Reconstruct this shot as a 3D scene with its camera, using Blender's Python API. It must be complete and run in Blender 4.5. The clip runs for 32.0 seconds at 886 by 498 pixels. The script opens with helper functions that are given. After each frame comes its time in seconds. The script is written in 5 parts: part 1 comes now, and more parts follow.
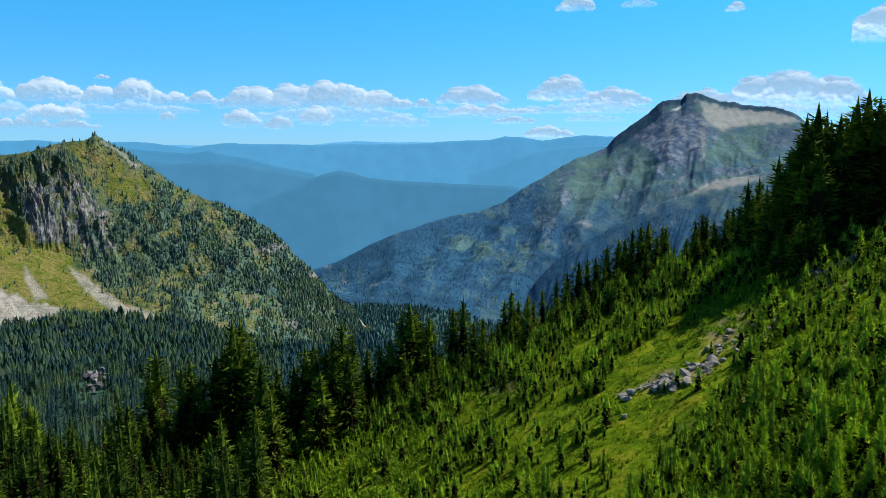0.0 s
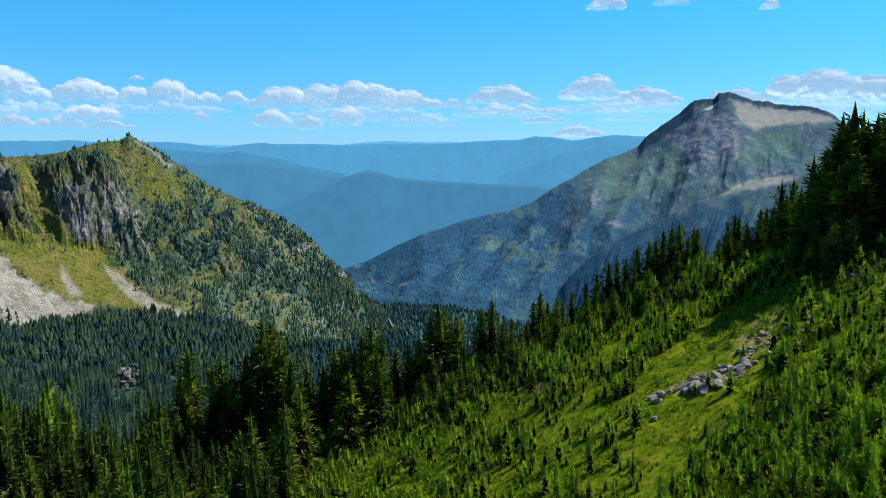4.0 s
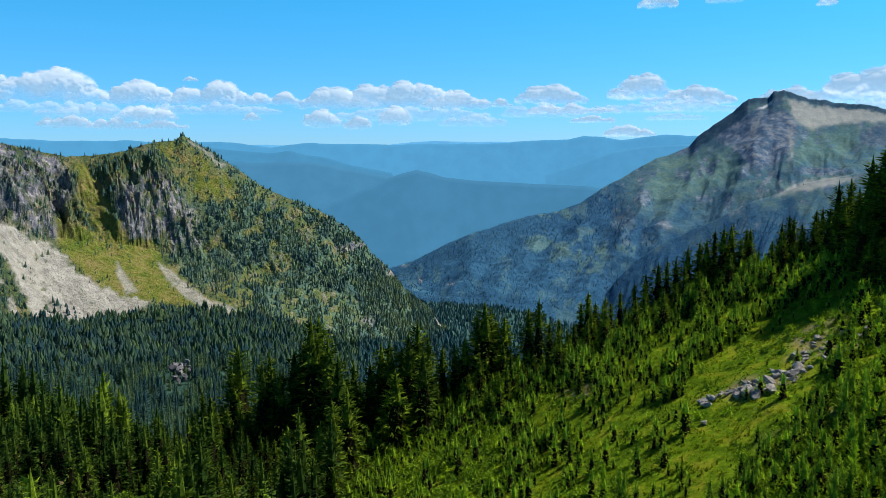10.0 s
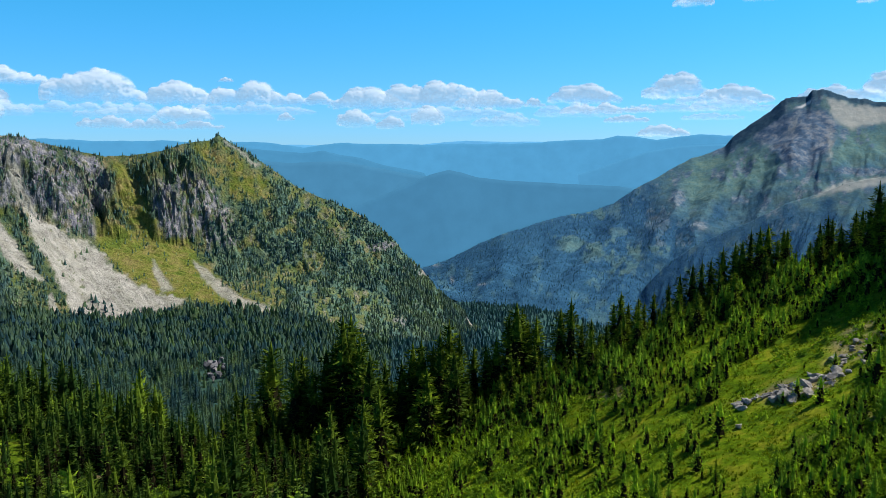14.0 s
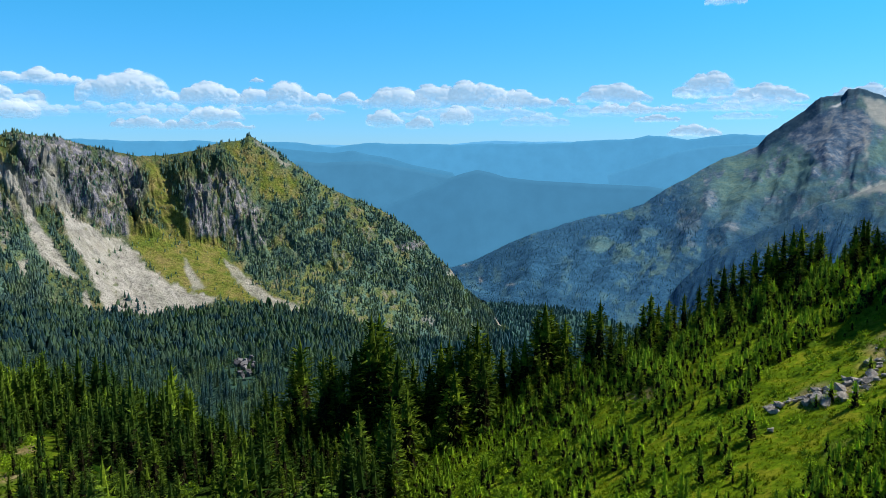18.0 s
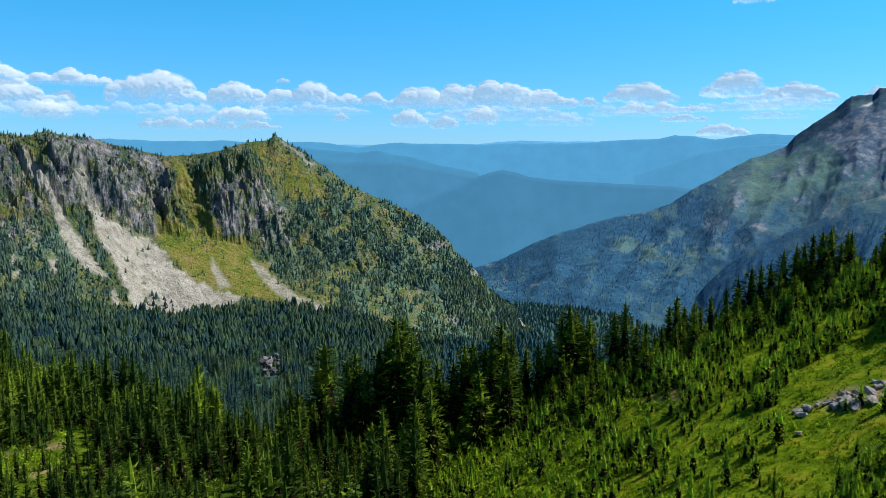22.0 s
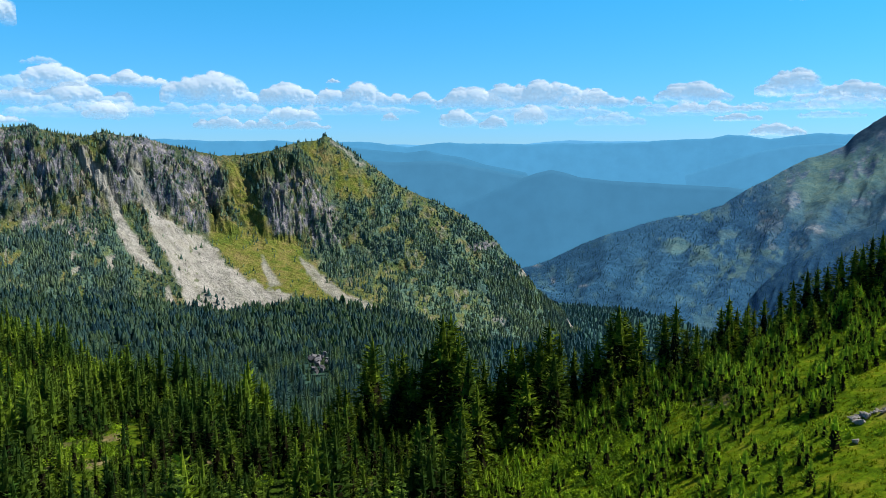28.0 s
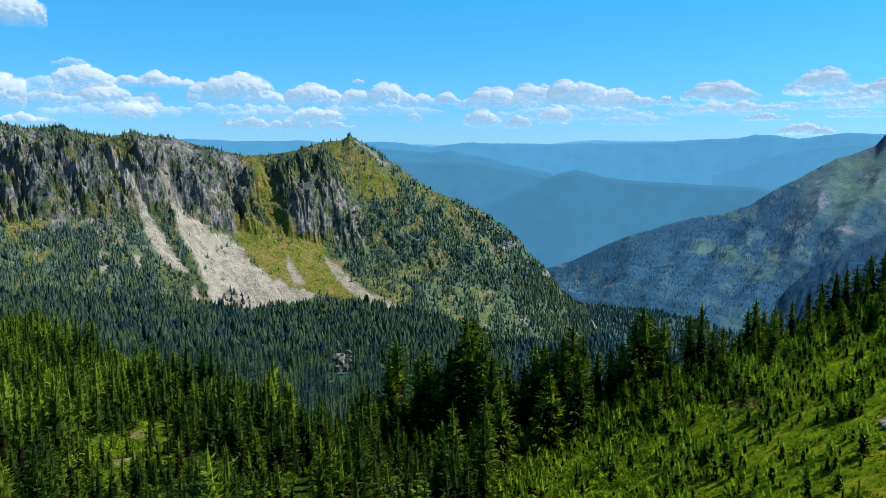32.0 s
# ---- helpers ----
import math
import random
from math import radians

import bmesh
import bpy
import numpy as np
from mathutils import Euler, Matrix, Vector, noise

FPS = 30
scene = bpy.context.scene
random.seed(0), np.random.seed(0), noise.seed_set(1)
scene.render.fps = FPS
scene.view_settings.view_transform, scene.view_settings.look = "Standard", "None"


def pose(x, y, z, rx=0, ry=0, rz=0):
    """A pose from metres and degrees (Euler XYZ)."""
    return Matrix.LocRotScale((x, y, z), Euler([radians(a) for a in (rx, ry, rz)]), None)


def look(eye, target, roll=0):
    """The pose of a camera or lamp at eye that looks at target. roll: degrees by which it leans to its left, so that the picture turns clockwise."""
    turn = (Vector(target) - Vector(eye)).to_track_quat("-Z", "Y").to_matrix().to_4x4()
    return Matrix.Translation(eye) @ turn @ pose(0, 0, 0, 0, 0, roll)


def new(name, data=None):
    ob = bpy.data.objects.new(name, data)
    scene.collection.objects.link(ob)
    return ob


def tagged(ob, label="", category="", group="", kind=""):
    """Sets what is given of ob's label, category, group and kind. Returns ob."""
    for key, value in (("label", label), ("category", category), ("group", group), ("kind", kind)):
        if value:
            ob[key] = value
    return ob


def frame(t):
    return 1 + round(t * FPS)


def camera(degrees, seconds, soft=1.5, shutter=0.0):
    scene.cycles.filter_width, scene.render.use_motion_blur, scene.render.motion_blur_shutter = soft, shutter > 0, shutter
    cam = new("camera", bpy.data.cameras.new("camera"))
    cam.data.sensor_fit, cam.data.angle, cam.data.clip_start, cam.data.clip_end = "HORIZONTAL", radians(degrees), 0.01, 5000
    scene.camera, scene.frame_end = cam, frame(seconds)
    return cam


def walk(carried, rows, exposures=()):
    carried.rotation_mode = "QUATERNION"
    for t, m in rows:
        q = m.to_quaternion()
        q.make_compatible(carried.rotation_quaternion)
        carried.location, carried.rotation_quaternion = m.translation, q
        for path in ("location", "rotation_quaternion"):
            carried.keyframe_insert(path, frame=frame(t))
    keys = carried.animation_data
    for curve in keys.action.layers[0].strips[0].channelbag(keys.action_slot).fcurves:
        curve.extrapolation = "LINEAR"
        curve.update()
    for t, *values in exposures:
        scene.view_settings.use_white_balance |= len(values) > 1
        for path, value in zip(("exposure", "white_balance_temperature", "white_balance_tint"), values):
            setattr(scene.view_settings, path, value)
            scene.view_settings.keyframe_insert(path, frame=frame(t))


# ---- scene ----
# ---------------- camera: a tripod pan to the left ----------------
cam = camera(57.32, 32.0, soft=0.85)
EYE = (0.0, 0.0, 0.0)
TURN = [(0, 0.0), (1, 0.446), (2, 0.947), (3, 1.477), (4.5, 2.37), (6, 3.277), (7, 3.77), (8, 4.313), (9, 4.815), (10, 5.411), (11, 6.015), (12, 6.577),
        (13, 7.183), (14, 7.686), (15.5, 8.46), (17, 9.217), (18, 9.714), (19, 10.147), (20, 10.607), (21, 11.013), (22, 11.452), (23, 11.889),
        (24, 12.404), (25, 13.093), (26.5, 14.02), (28, 14.847), (29, 15.351), (30, 15.778), (31, 16.229), (32, 16.552)]
walk(cam, [(t, Matrix.Translation(EYE) @ pose(0, 0, 0, 0, 0, a) @ pose(0, 0, 0, 90 - 6.891, 0, 0) @ pose(0, 0, 0, 0, 0, -0.204))
           for t, a in TURN])

# ---------------- daylight ----------------
SUN_AZ, SUN_EL = 68.0, 52.0
world = bpy.data.worlds.new("sky")
scene.world = world
world.use_nodes = True
wn = world.node_tree
wn.nodes.clear()
sky = wn.nodes.new("ShaderNodeTexSky")
sky.sky_type = 'NISHITA'
sky.sun_disc = False
sky.sun_elevation, sky.sun_rotation = radians(SUN_EL), radians(SUN_AZ)
sky.altitude, sky.air_density, sky.dust_density, sky.ozone_density = 1700, 1.0, 0.2, 2.5
tint = wn.nodes.new("ShaderNodeMix")
tint.data_type, tint.blend_type = 'RGBA', 'MULTIPLY'
tint.inputs[0].default_value = 1.0
coord = wn.nodes.new("ShaderNodeTexCoord")
split = wn.nodes.new("ShaderNodeSeparateXYZ")
hue = wn.nodes.new("ShaderNodeValToRGB")
for k, (p, c) in enumerate(((0.0, (0.48, 0.92, 1.6)), (0.06, (0.42, 1.05, 1.65)), (0.18, (0.29, 1.36, 1.75)), (0.55, (0.15, 0.33, 0.6)))):
    stop = hue.color_ramp.elements[k] if k < 2 else hue.color_ramp.elements.new(p)
    stop.position, stop.color = p, (*c, 1)
wn.links.new(coord.outputs["Generated"], split.inputs[0])
wn.links.new(split.outputs[2], hue.inputs[0])
wn.links.new(hue.outputs[0], tint.inputs[7])
bg = wn.nodes.new("ShaderNodeBackground")
bg.inputs[1].default_value = 0.069
wo = wn.nodes.new("ShaderNodeOutputWorld")
wn.links.new(sky.outputs[0], tint.inputs[6])
wn.links.new(tint.outputs[2], bg.inputs[0])
wn.links.new(bg.outputs[0], wo.inputs[0])
sun = new("sun", bpy.data.lights.new("sun", 'SUN'))
sun.data.energy, sun.data.angle, sun.data.color = 5.0, radians(0.5), (1.0, 0.93, 0.82)
SUN_DIR = Vector((math.sin(radians(SUN_AZ)) * math.cos(radians(SUN_EL)),
                  math.cos(radians(SUN_AZ)) * math.cos(radians(SUN_EL)), math.sin(radians(SUN_EL))))
sun.matrix_world = look(SUN_DIR * 300, (0, 0, 0))
scene.view_settings.exposure = 0.5


# ---------------- numeric noise ----------------
def lattice(ix, iy, seed):
    h = (ix.astype(np.int64) * 374761393 + iy.astype(np.int64) * 668265263 + seed * 1442695041) & 0x7fffffff
    h = ((h ^ (h >> 13)) * 1274126177) & 0x7fffffff
    h = ((h ^ (h >> 16)) * 1103515245) & 0x7fffffff
    return (h ^ (h >> 11)) % 65536 / 65535.0


def value2(x, y, seed=0):
    x, y = np.broadcast_arrays(np.asarray(x, float), np.asarray(y, float))
    ix, iy = np.floor(x), np.floor(y)
    fx, fy = x - ix, y - iy
    fx, fy = fx * fx * (3 - 2 * fx), fy * fy * (3 - 2 * fy)
    a, b = lattice(ix, iy, seed), lattice(ix + 1, iy, seed)
    c, d = lattice(ix, iy + 1, seed), lattice(ix + 1, iy + 1, seed)
    return (a * (1 - fx) + b * fx) * (1 - fy) + (c * (1 - fx) + d * fx) * fy


def fbm(x, y, octaves=4, seed=0, gain=0.5):
    total, amp, norm = 0, 1.0, 0
    for k in range(octaves):
        total = total + amp * (value2(x * 2 ** k, y * 2 ** k, seed + k) * 2 - 1)
        norm += amp
        amp *= gain
    return total / norm


def ridged(x, y, octaves=4, seed=0, gain=0.55):
    total, amp, norm = 0, 1.0, 0
    for k in range(octaves):
        total = total + amp * (1 - 2 * np.abs(value2(x * 2 ** k, y * 2 ** k, seed + k) * 2 - 1))
        norm += amp
        amp *= gain
    return total / norm


def smooth(a, b, x):
    t = np.clip((x - a) / (b - a), 0, 1)
    return t * t * (3 - 2 * t)


def blend_max(a, b, k):
    h = np.clip(0.5 + 0.5 * (a - b) / k, 0, 1)
    return b * (1 - h) + a * h + k * h * (1 - h)


def tan_d(e):
    return np.tan(np.radians(e))


def knots(rows):
    return [np.array(c, float) for c in zip(*rows)]


# ---------------- lie of the land: bearing (degrees from north-ahead, right positive), distance, height ----------------
EDGE = knots([(-180, 420), (-90, 420), (-60, 400), (-45, 330), (-41, 260), (-37, 198), (-30, 163), (-24, 145), (-10, 144), (0, 142), (16, 158), (30, 142),
              (60, 300), (90, 420), (180, 420)])
LEFT_CREST = knots([  # bearing, angle of the crest
    (-64, 2.2), (-44.9, 1.75), (-43, 1.5), (-41.6, 1.65), (-40.1, 1.25), (-38.6, 0.95), (-37.4, 1.4), (-36.3, 1.1),
    (-34.7, 0.85), (-33.3, 0.4), (-31.9, 0.1), (-30.3, -0.3), (-28.6, -0.2), (-26.7, 0.05), (-25.4, 0.5), (-24.4, 0.65),
    (-23.5, 0.75), (-23.03, 1.14), (-22.5, 0.87), (-21.3, 0.09), (-20.1, -0.8), (-18.2, -2.25), (-16.2, -3.2), (-14.2, -4.1),
    (-12.2, -5.4), (-11, -6.4), (-10, -7.7), (-9.2, -8.35), (-8.2, -9.7), (-6.2, -11.4), (-5.6, -12.3), (-3, -14.5)])
LEFT_BODY = knots([  # bearing, crest distance, cliff-foot angle, foot angle, foot distance
    (-64, 1480, -3.8, -8.5, 1150), (-44.4, 1520, -4.2, -9, 1200), (-34.6, 1580, -3.9, -10.3, 1240), (-31.7, 1610, -5.4, -10.9, 1240),
    (-27.3, 1640, -5.8, -11.2, 1230), (-22.3, 1680, -7.4, -11.4, 1200), (-20, 1670, -7.6, -12, 1200), (-17.3, 1650, -8.6, -12.8, 1215),
    (-14.5, 1620, -9.4, -13.4, 1235), (-11.7, 1590, -10.3, -13.8, 1290), (-9.4, 1570, -11.2, -13.8, 1350), (-7.8, 1555, -12, -13.4, 1410),
    (-5.8, 1540, -12.4, -12.9, 1490), (-3, 1530, -14, -14, 1500)])
LEFT = LEFT_CREST + [np.interp(LEFT_CREST[0], LEFT_BODY[0], c) for c in LEFT_BODY[1:]]
RIGHT_CREST = knots([  # bearing, angle of the crest
    (-16, -9.8), (-8.6, -8.1), (-7.4, -7.7), (-5, -6.42), (-3.4, -5.8), (-1.4, -5.2), (0.6, -4.6), (2.6, -4.28), (4.25, -3.62), (5.6, -2.65),
    (7.8, -1.4), (8.6, -0.9), (9.3, -0.48), (10.1, -0.32), (11.4, 0.3), (11.8, 0.82), (12.7, 1.5), (13.8, 2.32), (14.5, 2.88), (14.96, 3.24),
    (15.6, 3.38), (16.2, 3.3), (16.5, 3.66), (17.1, 3.8), (17.8, 3.57), (18.9, 3.17), (20.3, 2.89), (22, 2.74), (23.3, 2.35),
    (24.4, 1.4), (32, -0.5), (52, -2.5)])
RIGHT_BODY = knots([  # bearing, crest distance, foot angle, foot distance
    (-16, 2950, -10.2, 2800), (-8.9, 2900, -9.6, 2700), (-3.3, 2920, -11, 2400), (3.8, 3080, -12.3, 2230),
    (8.4, 3300, -12.8, 2200), (11.4, 3420, -13, 2200), (14.5, 3480, -13, 2200), (16.8, 3500, -13, 2200),
    (22.7, 3520, -13, 2200), (32, 3500, -13, 2200), (52, 3400, -13, 2200)])
RIGHT = RIGHT_CREST + [np.interp(RIGHT_CREST[0], RIGHT_BODY[0], c) for c in RIGHT_BODY[1:]]


FINE = np.arange(-70, 60, 0.1)
GENTLE = np.exp(-(np.arange(-40, 41) / 15.0) ** 2)


def calm(table):
    """The crest line of a mountain with its knobs and notches ironed out, for the face below."""
    e = np.pad(np.interp(FINE, table[0], table[1]), 40, mode="edge")
    return np.convolve(e, GENTLE / GENTLE.sum(), mode="valid")


LEFT_CALM, RIGHT_CALM = calm(LEFT), calm(RIGHT)


def near_land(az, r):
    """The hillside that the tripod stands on, out to the brow where the big firs grow."""
    a = np.radians(az)
    x, y = r * np.sin(a), r * np.cos(a)
    slope = -40.0 + 0.43 * np.clip(x, -400, 260)
    shelf = -50.0 - 0.06 * (r - 100)
    z = blend_max(slope, shelf, 5.0)
    z = z + 2.0 * np.exp(-(((x - 60) / 14) ** 2 + ((y - 118) / 16) ** 2))
    z = z + 0.9 * fbm(x / 16, y / 16, 3, 5) + 0.25 * fbm(x / 4, y / 4, 2, 9)
    stand = -1.7 - 0.95 * r
    return blend_max(z, stand, 4.0)


def floor_land(az, r):
    """Valley floor: a shelf under the cliffs that drains away to the right."""
    z500 = np.interp(az, [-60, -20, -8, 5], [-150, -168, -210, -260])
    rf = np.interp(az, [-64, -25, -10, -4, 2], [1200, 1230, 1330, 1500, 2250])
    zf = np.interp(az, [-64, -44, -31, -22, -14, -9, -5, 3, 60], [-178, -190, -238, -242, -294, -330, -338, -490, -510])
    z = z500 + (zf - z500) * np.clip((r - 500) / (rf - 500), -0.5, 1)
    far = np.clip((r - rf) / (2700 - np.minimum(rf, 2300)), 0, 1)
    z = z + far * (-500 - zf) * (az > -30)
    a = np.radians(az)
    x, y = r * np.sin(a), r * np.cos(a)
    return z + 9 * fbm(x / 130, y / 130, 4, 21)


def land(az, r):
    """Height of the one ground sheet."""
    az, r = np.broadcast_arrays(np.asarray(az, float), np.asarray(r, float))
    edge = np.interp(az, *EDGE)
    near = near_land(az, np.minimum(r, edge))
    over = np.maximum(r - edge, 0)
    near = near - 0.8 * over * smooth(0, 14, over)
    low = floor_land(az, r)
    front = smooth(-100, -62, az) * (1 - smooth(45, 75, az))
    behind = near_land(az, np.minimum(r, 420)) - 0.12 * np.maximum(r - 420, 0)
    ahead = blend_max(near, low, 8.0)
    return ahead * front + behind * (1 - front)


def region(a, e, corners, soft=0.2):
    """1 inside the outline of bearings and angles, 0 outside, with a soft rim."""
    inside, near = np.zeros(a.shape, bool), np.full(a.shape, 1e9)
    for (x0, y0), (x1, y1) in zip(corners, corners[1:] + corners[:1]):
        t = np.clip(((a - x0) * (x1 - x0) + (e - y0) * (y1 - y0)) / ((x1 - x0) ** 2 + (y1 - y0) ** 2), 0, 1)
        near = np.minimum(near, np.hypot(a - x0 - t * (x1 - x0), e - y0 - t * (y1 - y0)))
        if y0 != y1:
            inside ^= ((y0 > e) != (y1 > e)) & (a < x0 + (e - y0) * (x1 - x0) / (y1 - y0))
    return smooth(-soft, soft, np.where(inside, near, -near))


# outlines on the face across the valley: bearings and angles
SCREE_FAN = [(-35.4, -2.2), (-34.84, -3.4), (-33.5, -4.6), (-32.3, -5.4), (-31, -6.2), (-30, -7.5), (-28.9, -8.5), (-27.4, -9.4), (-25.6, -9.9), (-26, -10.3),
             (-27.4, -10.5), (-28.6, -11.3), (-30.7, -11.2), (-32.1, -11), (-32.7, -10.3), (-33.1, -8.7), (-33.7, -7.3), (-34.3, -6), (-34.7, -4.9), (-35.1, -3.6)]
SCREE_CHUTES = [[(-37.6, -2.4), (-36.8, -2.8), (-36.3, -4.5), (-35.4, -6), (-34.8, -7.2), (-34.1, -8.2), (-34.8, -8), (-35.8, -7.2), (-36.4, -6.3), (-36.8, -5.2), (-37.1, -3.9)],
                [(-39.0, 0.6), (-38.4, 0.4), (-38.0, -0.6), (-37.2, -1.6), (-36.9, -2.6), (-37.6, -2.6), (-38.1, -1.7), (-38.7, -1.1)],
                [(-35.95, 0.2), (-35.55, 0.2), (-34.9, -2.3), (-34.4, -3.6), (-35.2, -3.6), (-35.65, -1.9)],
                [(-25, -7.3), (-24.4, -7.7), (-23.2, -8.8), (-21.9, -9.9), (-19.4, -11), (-20.1, -11.1), (-22.3, -10.6), (-23.5, -9.6), (-24.5, -8.4)],
                [(-27.6, -7.1), (-27.1, -7.8), (-26.3, -9.2), (-27, -9.3), (-27.5, -8)]]
SCREE_SPOTS = ((-37.4, -7.3, 0.4, 0.75), (-39.5, -6.7, 0.5, 0.3), (-39.4, -7.5, 0.35, 0.3), (-38.4, -10.2, 0.3, 0.45), (-33.8, -9.5, 0.35, 0.8), (-43.3, -5.8, 0.15, 0.8), (-5.67, -12.1, 0.25, 0.5), (-9.1, -8.6, 0.25, 0.3))
GRASS_BOWL = [(-30.9, -3.9), (-29.1, -5), (-27.2, -5.5), (-25.3, -5.9), (-24.4, -7.5), (-22.3, -9.5), (-19.9, -11), (-22.3, -10.8), (-25.6, -9.9), (-27.4, -9.5), (-28.9, -8.5), (-31, -6.1)]
GRASS_GULLY = [(-29.6, -0.6), (-28.9, -0.9), (-28.1, -2.9), (-27.5, -4.5), (-26.6, -5.6), (-27.9, -5.8), (-28.9, -4.5), (-29.6, -3)]
GRASS_TOP = [(-24.6, 0.5), (-23, 0.9), (-21.7, -0.3), (-19.6, -1.9), (-19.4, -3.2), (-20.6, -3.3), (-22.1, -3.2), (-23.5, -1.9)]
ROCK_SLAB = [(-33.4, -0.7), (-31.8, -1), (-30.9, -4.8), (-30.8, -6), (-32.5, -5), (-33.5, -3.8), (-33.8, -2.2)]
ROCK_PILLARS = [(-27.4, -1.8), (-26, -2), (-25.2, -5.6), (-26.5, -5.9), (-27.3, -4.3)]
ROCK_RIGHT = [(-26.2, -0.6), (-23.9, -1.7), (-22.1, -4.2), (-22, -6.4), (-23.8, -6.6), (-25.3, -5.2)]
ROCK_MIDDLE = [(-37.6, 1.2), (-34.6, 1), (-32, 0.1), (-30.3, -0.4), (-29.7, -2.6), (-30.8, -4), (-33.5, -4.2), (-35, -3.2), (-36.9, -3.2), (-37.4, -0.7)]
ROCK_LEFT = [(-46, 1.9), (-43.2, 1.5), (-39.1, 1.1), (-38.4, -1.5), (-37.4, -3.8), (-38.5, -4.2), (-40.3, -2.6), (-43.6, -4), (-46, -3.6)]


def left_land(az, r):
    """The cliffed mountain across the valley."""
    az, r = np.broadcast_arrays(np.asarray(az, float), np.asarray(r, float))
    a = np.radians(az)
    x, y = r * np.sin(a), r * np.cos(a)
    b, ce, cr, me, fe, fr = LEFT
    ce, cr, me, fe, fr = [np.interp(az, b, v) for v in (ce, cr, me, fe, fr)]
    knob = cr * tan_d(ce)
    ce = np.interp(az, FINE, LEFT_CALM)
    knob = (knob - cr * tan_d(ce)) * smooth(0.86, 1.0, (r - fr) / (cr - fr))
    steep = np.interp(az, [-64, -26, -20, -14], [1, 1, 0.55, 0.25])
    mr = cr - (cr - fr) * (0.36 + 0.2 * (1 - steep))
    zc, zm, zf = cr * tan_d(ce), mr * tan_d(me), fr * tan_d(fe)
    # ribs and gullies: push the face in and out along the line of sight
    lean = fe + (ce - fe) * np.clip((r - fr) / (cr - fr), 0, 1)
    warp = az + 0.55 * lean + 0.45 * fbm(r / 50, az / 1.5, 3, 31)
    rib = 36 * ridged(warp / 3.3, lean / 6, 3, 41) + 27 * ridged(warp / 1.05, lean / 1.7, 3, 47) + 14 * ridged(warp / 0.5, lean / 0.9, 3, 49) + 13 * fbm(warp / 0.3, lean / 0.3, 3, 53)
    lower = np.clip((r - fr) / (mr - fr), 0, 1)
    gentle = np.maximum.reduce([region(az, lean, GRASS_GULLY, 0.5), region(az, lean, GRASS_TOP, 0.6), region(az, lean, GRASS_BOWL, 0.4)])
    rib = rib * (0.12 + 0.88 * smooth(0.75, 1.15, (r - fr) / (mr - fr))) * np.interp(az, [-26.5, -24.3, -20, -16, -12], [1, 0.6, 0.35, 0.4, 0.45]) * (1 - 0.8 * gentle)
    rr = r + rib * (1 - smooth(cr - 60, cr - 4, r))
    face = np.where(rr < mr, zf + (zm - zf) * (rr - fr) / (mr - fr),
                    zm + (zc - zm) * np.clip((rr - mr) / (cr - mr), 0, 1) ** np.where(steep > 0.9, 0.92, 1.0))
    over = np.maximum(r - cr, 0)
    z = np.where(r < cr, np.minimum(face, zc), zc - 0.75 * over)
    z = z + (3.5 * fbm(x / 38, y / 38, 4, 51) + 1.5 * ridged(x / 14, y / 14, 3, 57)) * (0.4 + 0.6 * lower)
    return z + knob


# spurs that come down from the far crest: bearing, share of the way from foot to crest, height over the face
SPURS = [[(17.1, 0.98, 20), (16.2, 0.88, 70), (15.2, 0.74, 90), (14.6, 0.6, 80), (13.2, 0.44, 70), (12, 0.3, 50)], [(17.6, 0.95, 20), (18.1, 0.82, 70), (17.8, 0.66, 80), (17.2, 0.5, 40)],
         [(11.5, 0.96, 20), (11.7, 0.82, 80), (10.9, 0.66, 100), (10.1, 0.5, 110), (9.3, 0.34, 90), (8.6, 0.2, 60)], [(8.3, 0.96, 20), (8.7, 0.82, 90), (7.9, 0.62, 110), (6.6, 0.42, 110), (5, 0.24, 80), (3.8, 0.1, 50)],
         [(5.2, 0.95, 10), (4.9, 0.78, 70), (3.4, 0.55, 100), (1.6, 0.32, 90), (0, 0.1, 60)], [(2, 0.95, 10), (1.4, 0.75, 60), (0, 0.5, 80), (-1.6, 0.26, 70), (-2.6, 0.08, 40)],
         [(-1.6, 0.94, 5), (-2.4, 0.7, 40), (-3.8, 0.4, 50), (-5, 0.1, 30)], [(22.6, 0.97, 10), (22.4, 0.84, 60), (21.4, 0.68, 70), (20.6, 0.52, 40)], [(19.9, 0.9, 10), (19.9, 0.76, 50), (19.2, 0.6, 50)],
         [(13.6, 0.95, 10), (13.7, 0.84, 60), (12.8, 0.68, 60), (12.2, 0.56, 30)]]


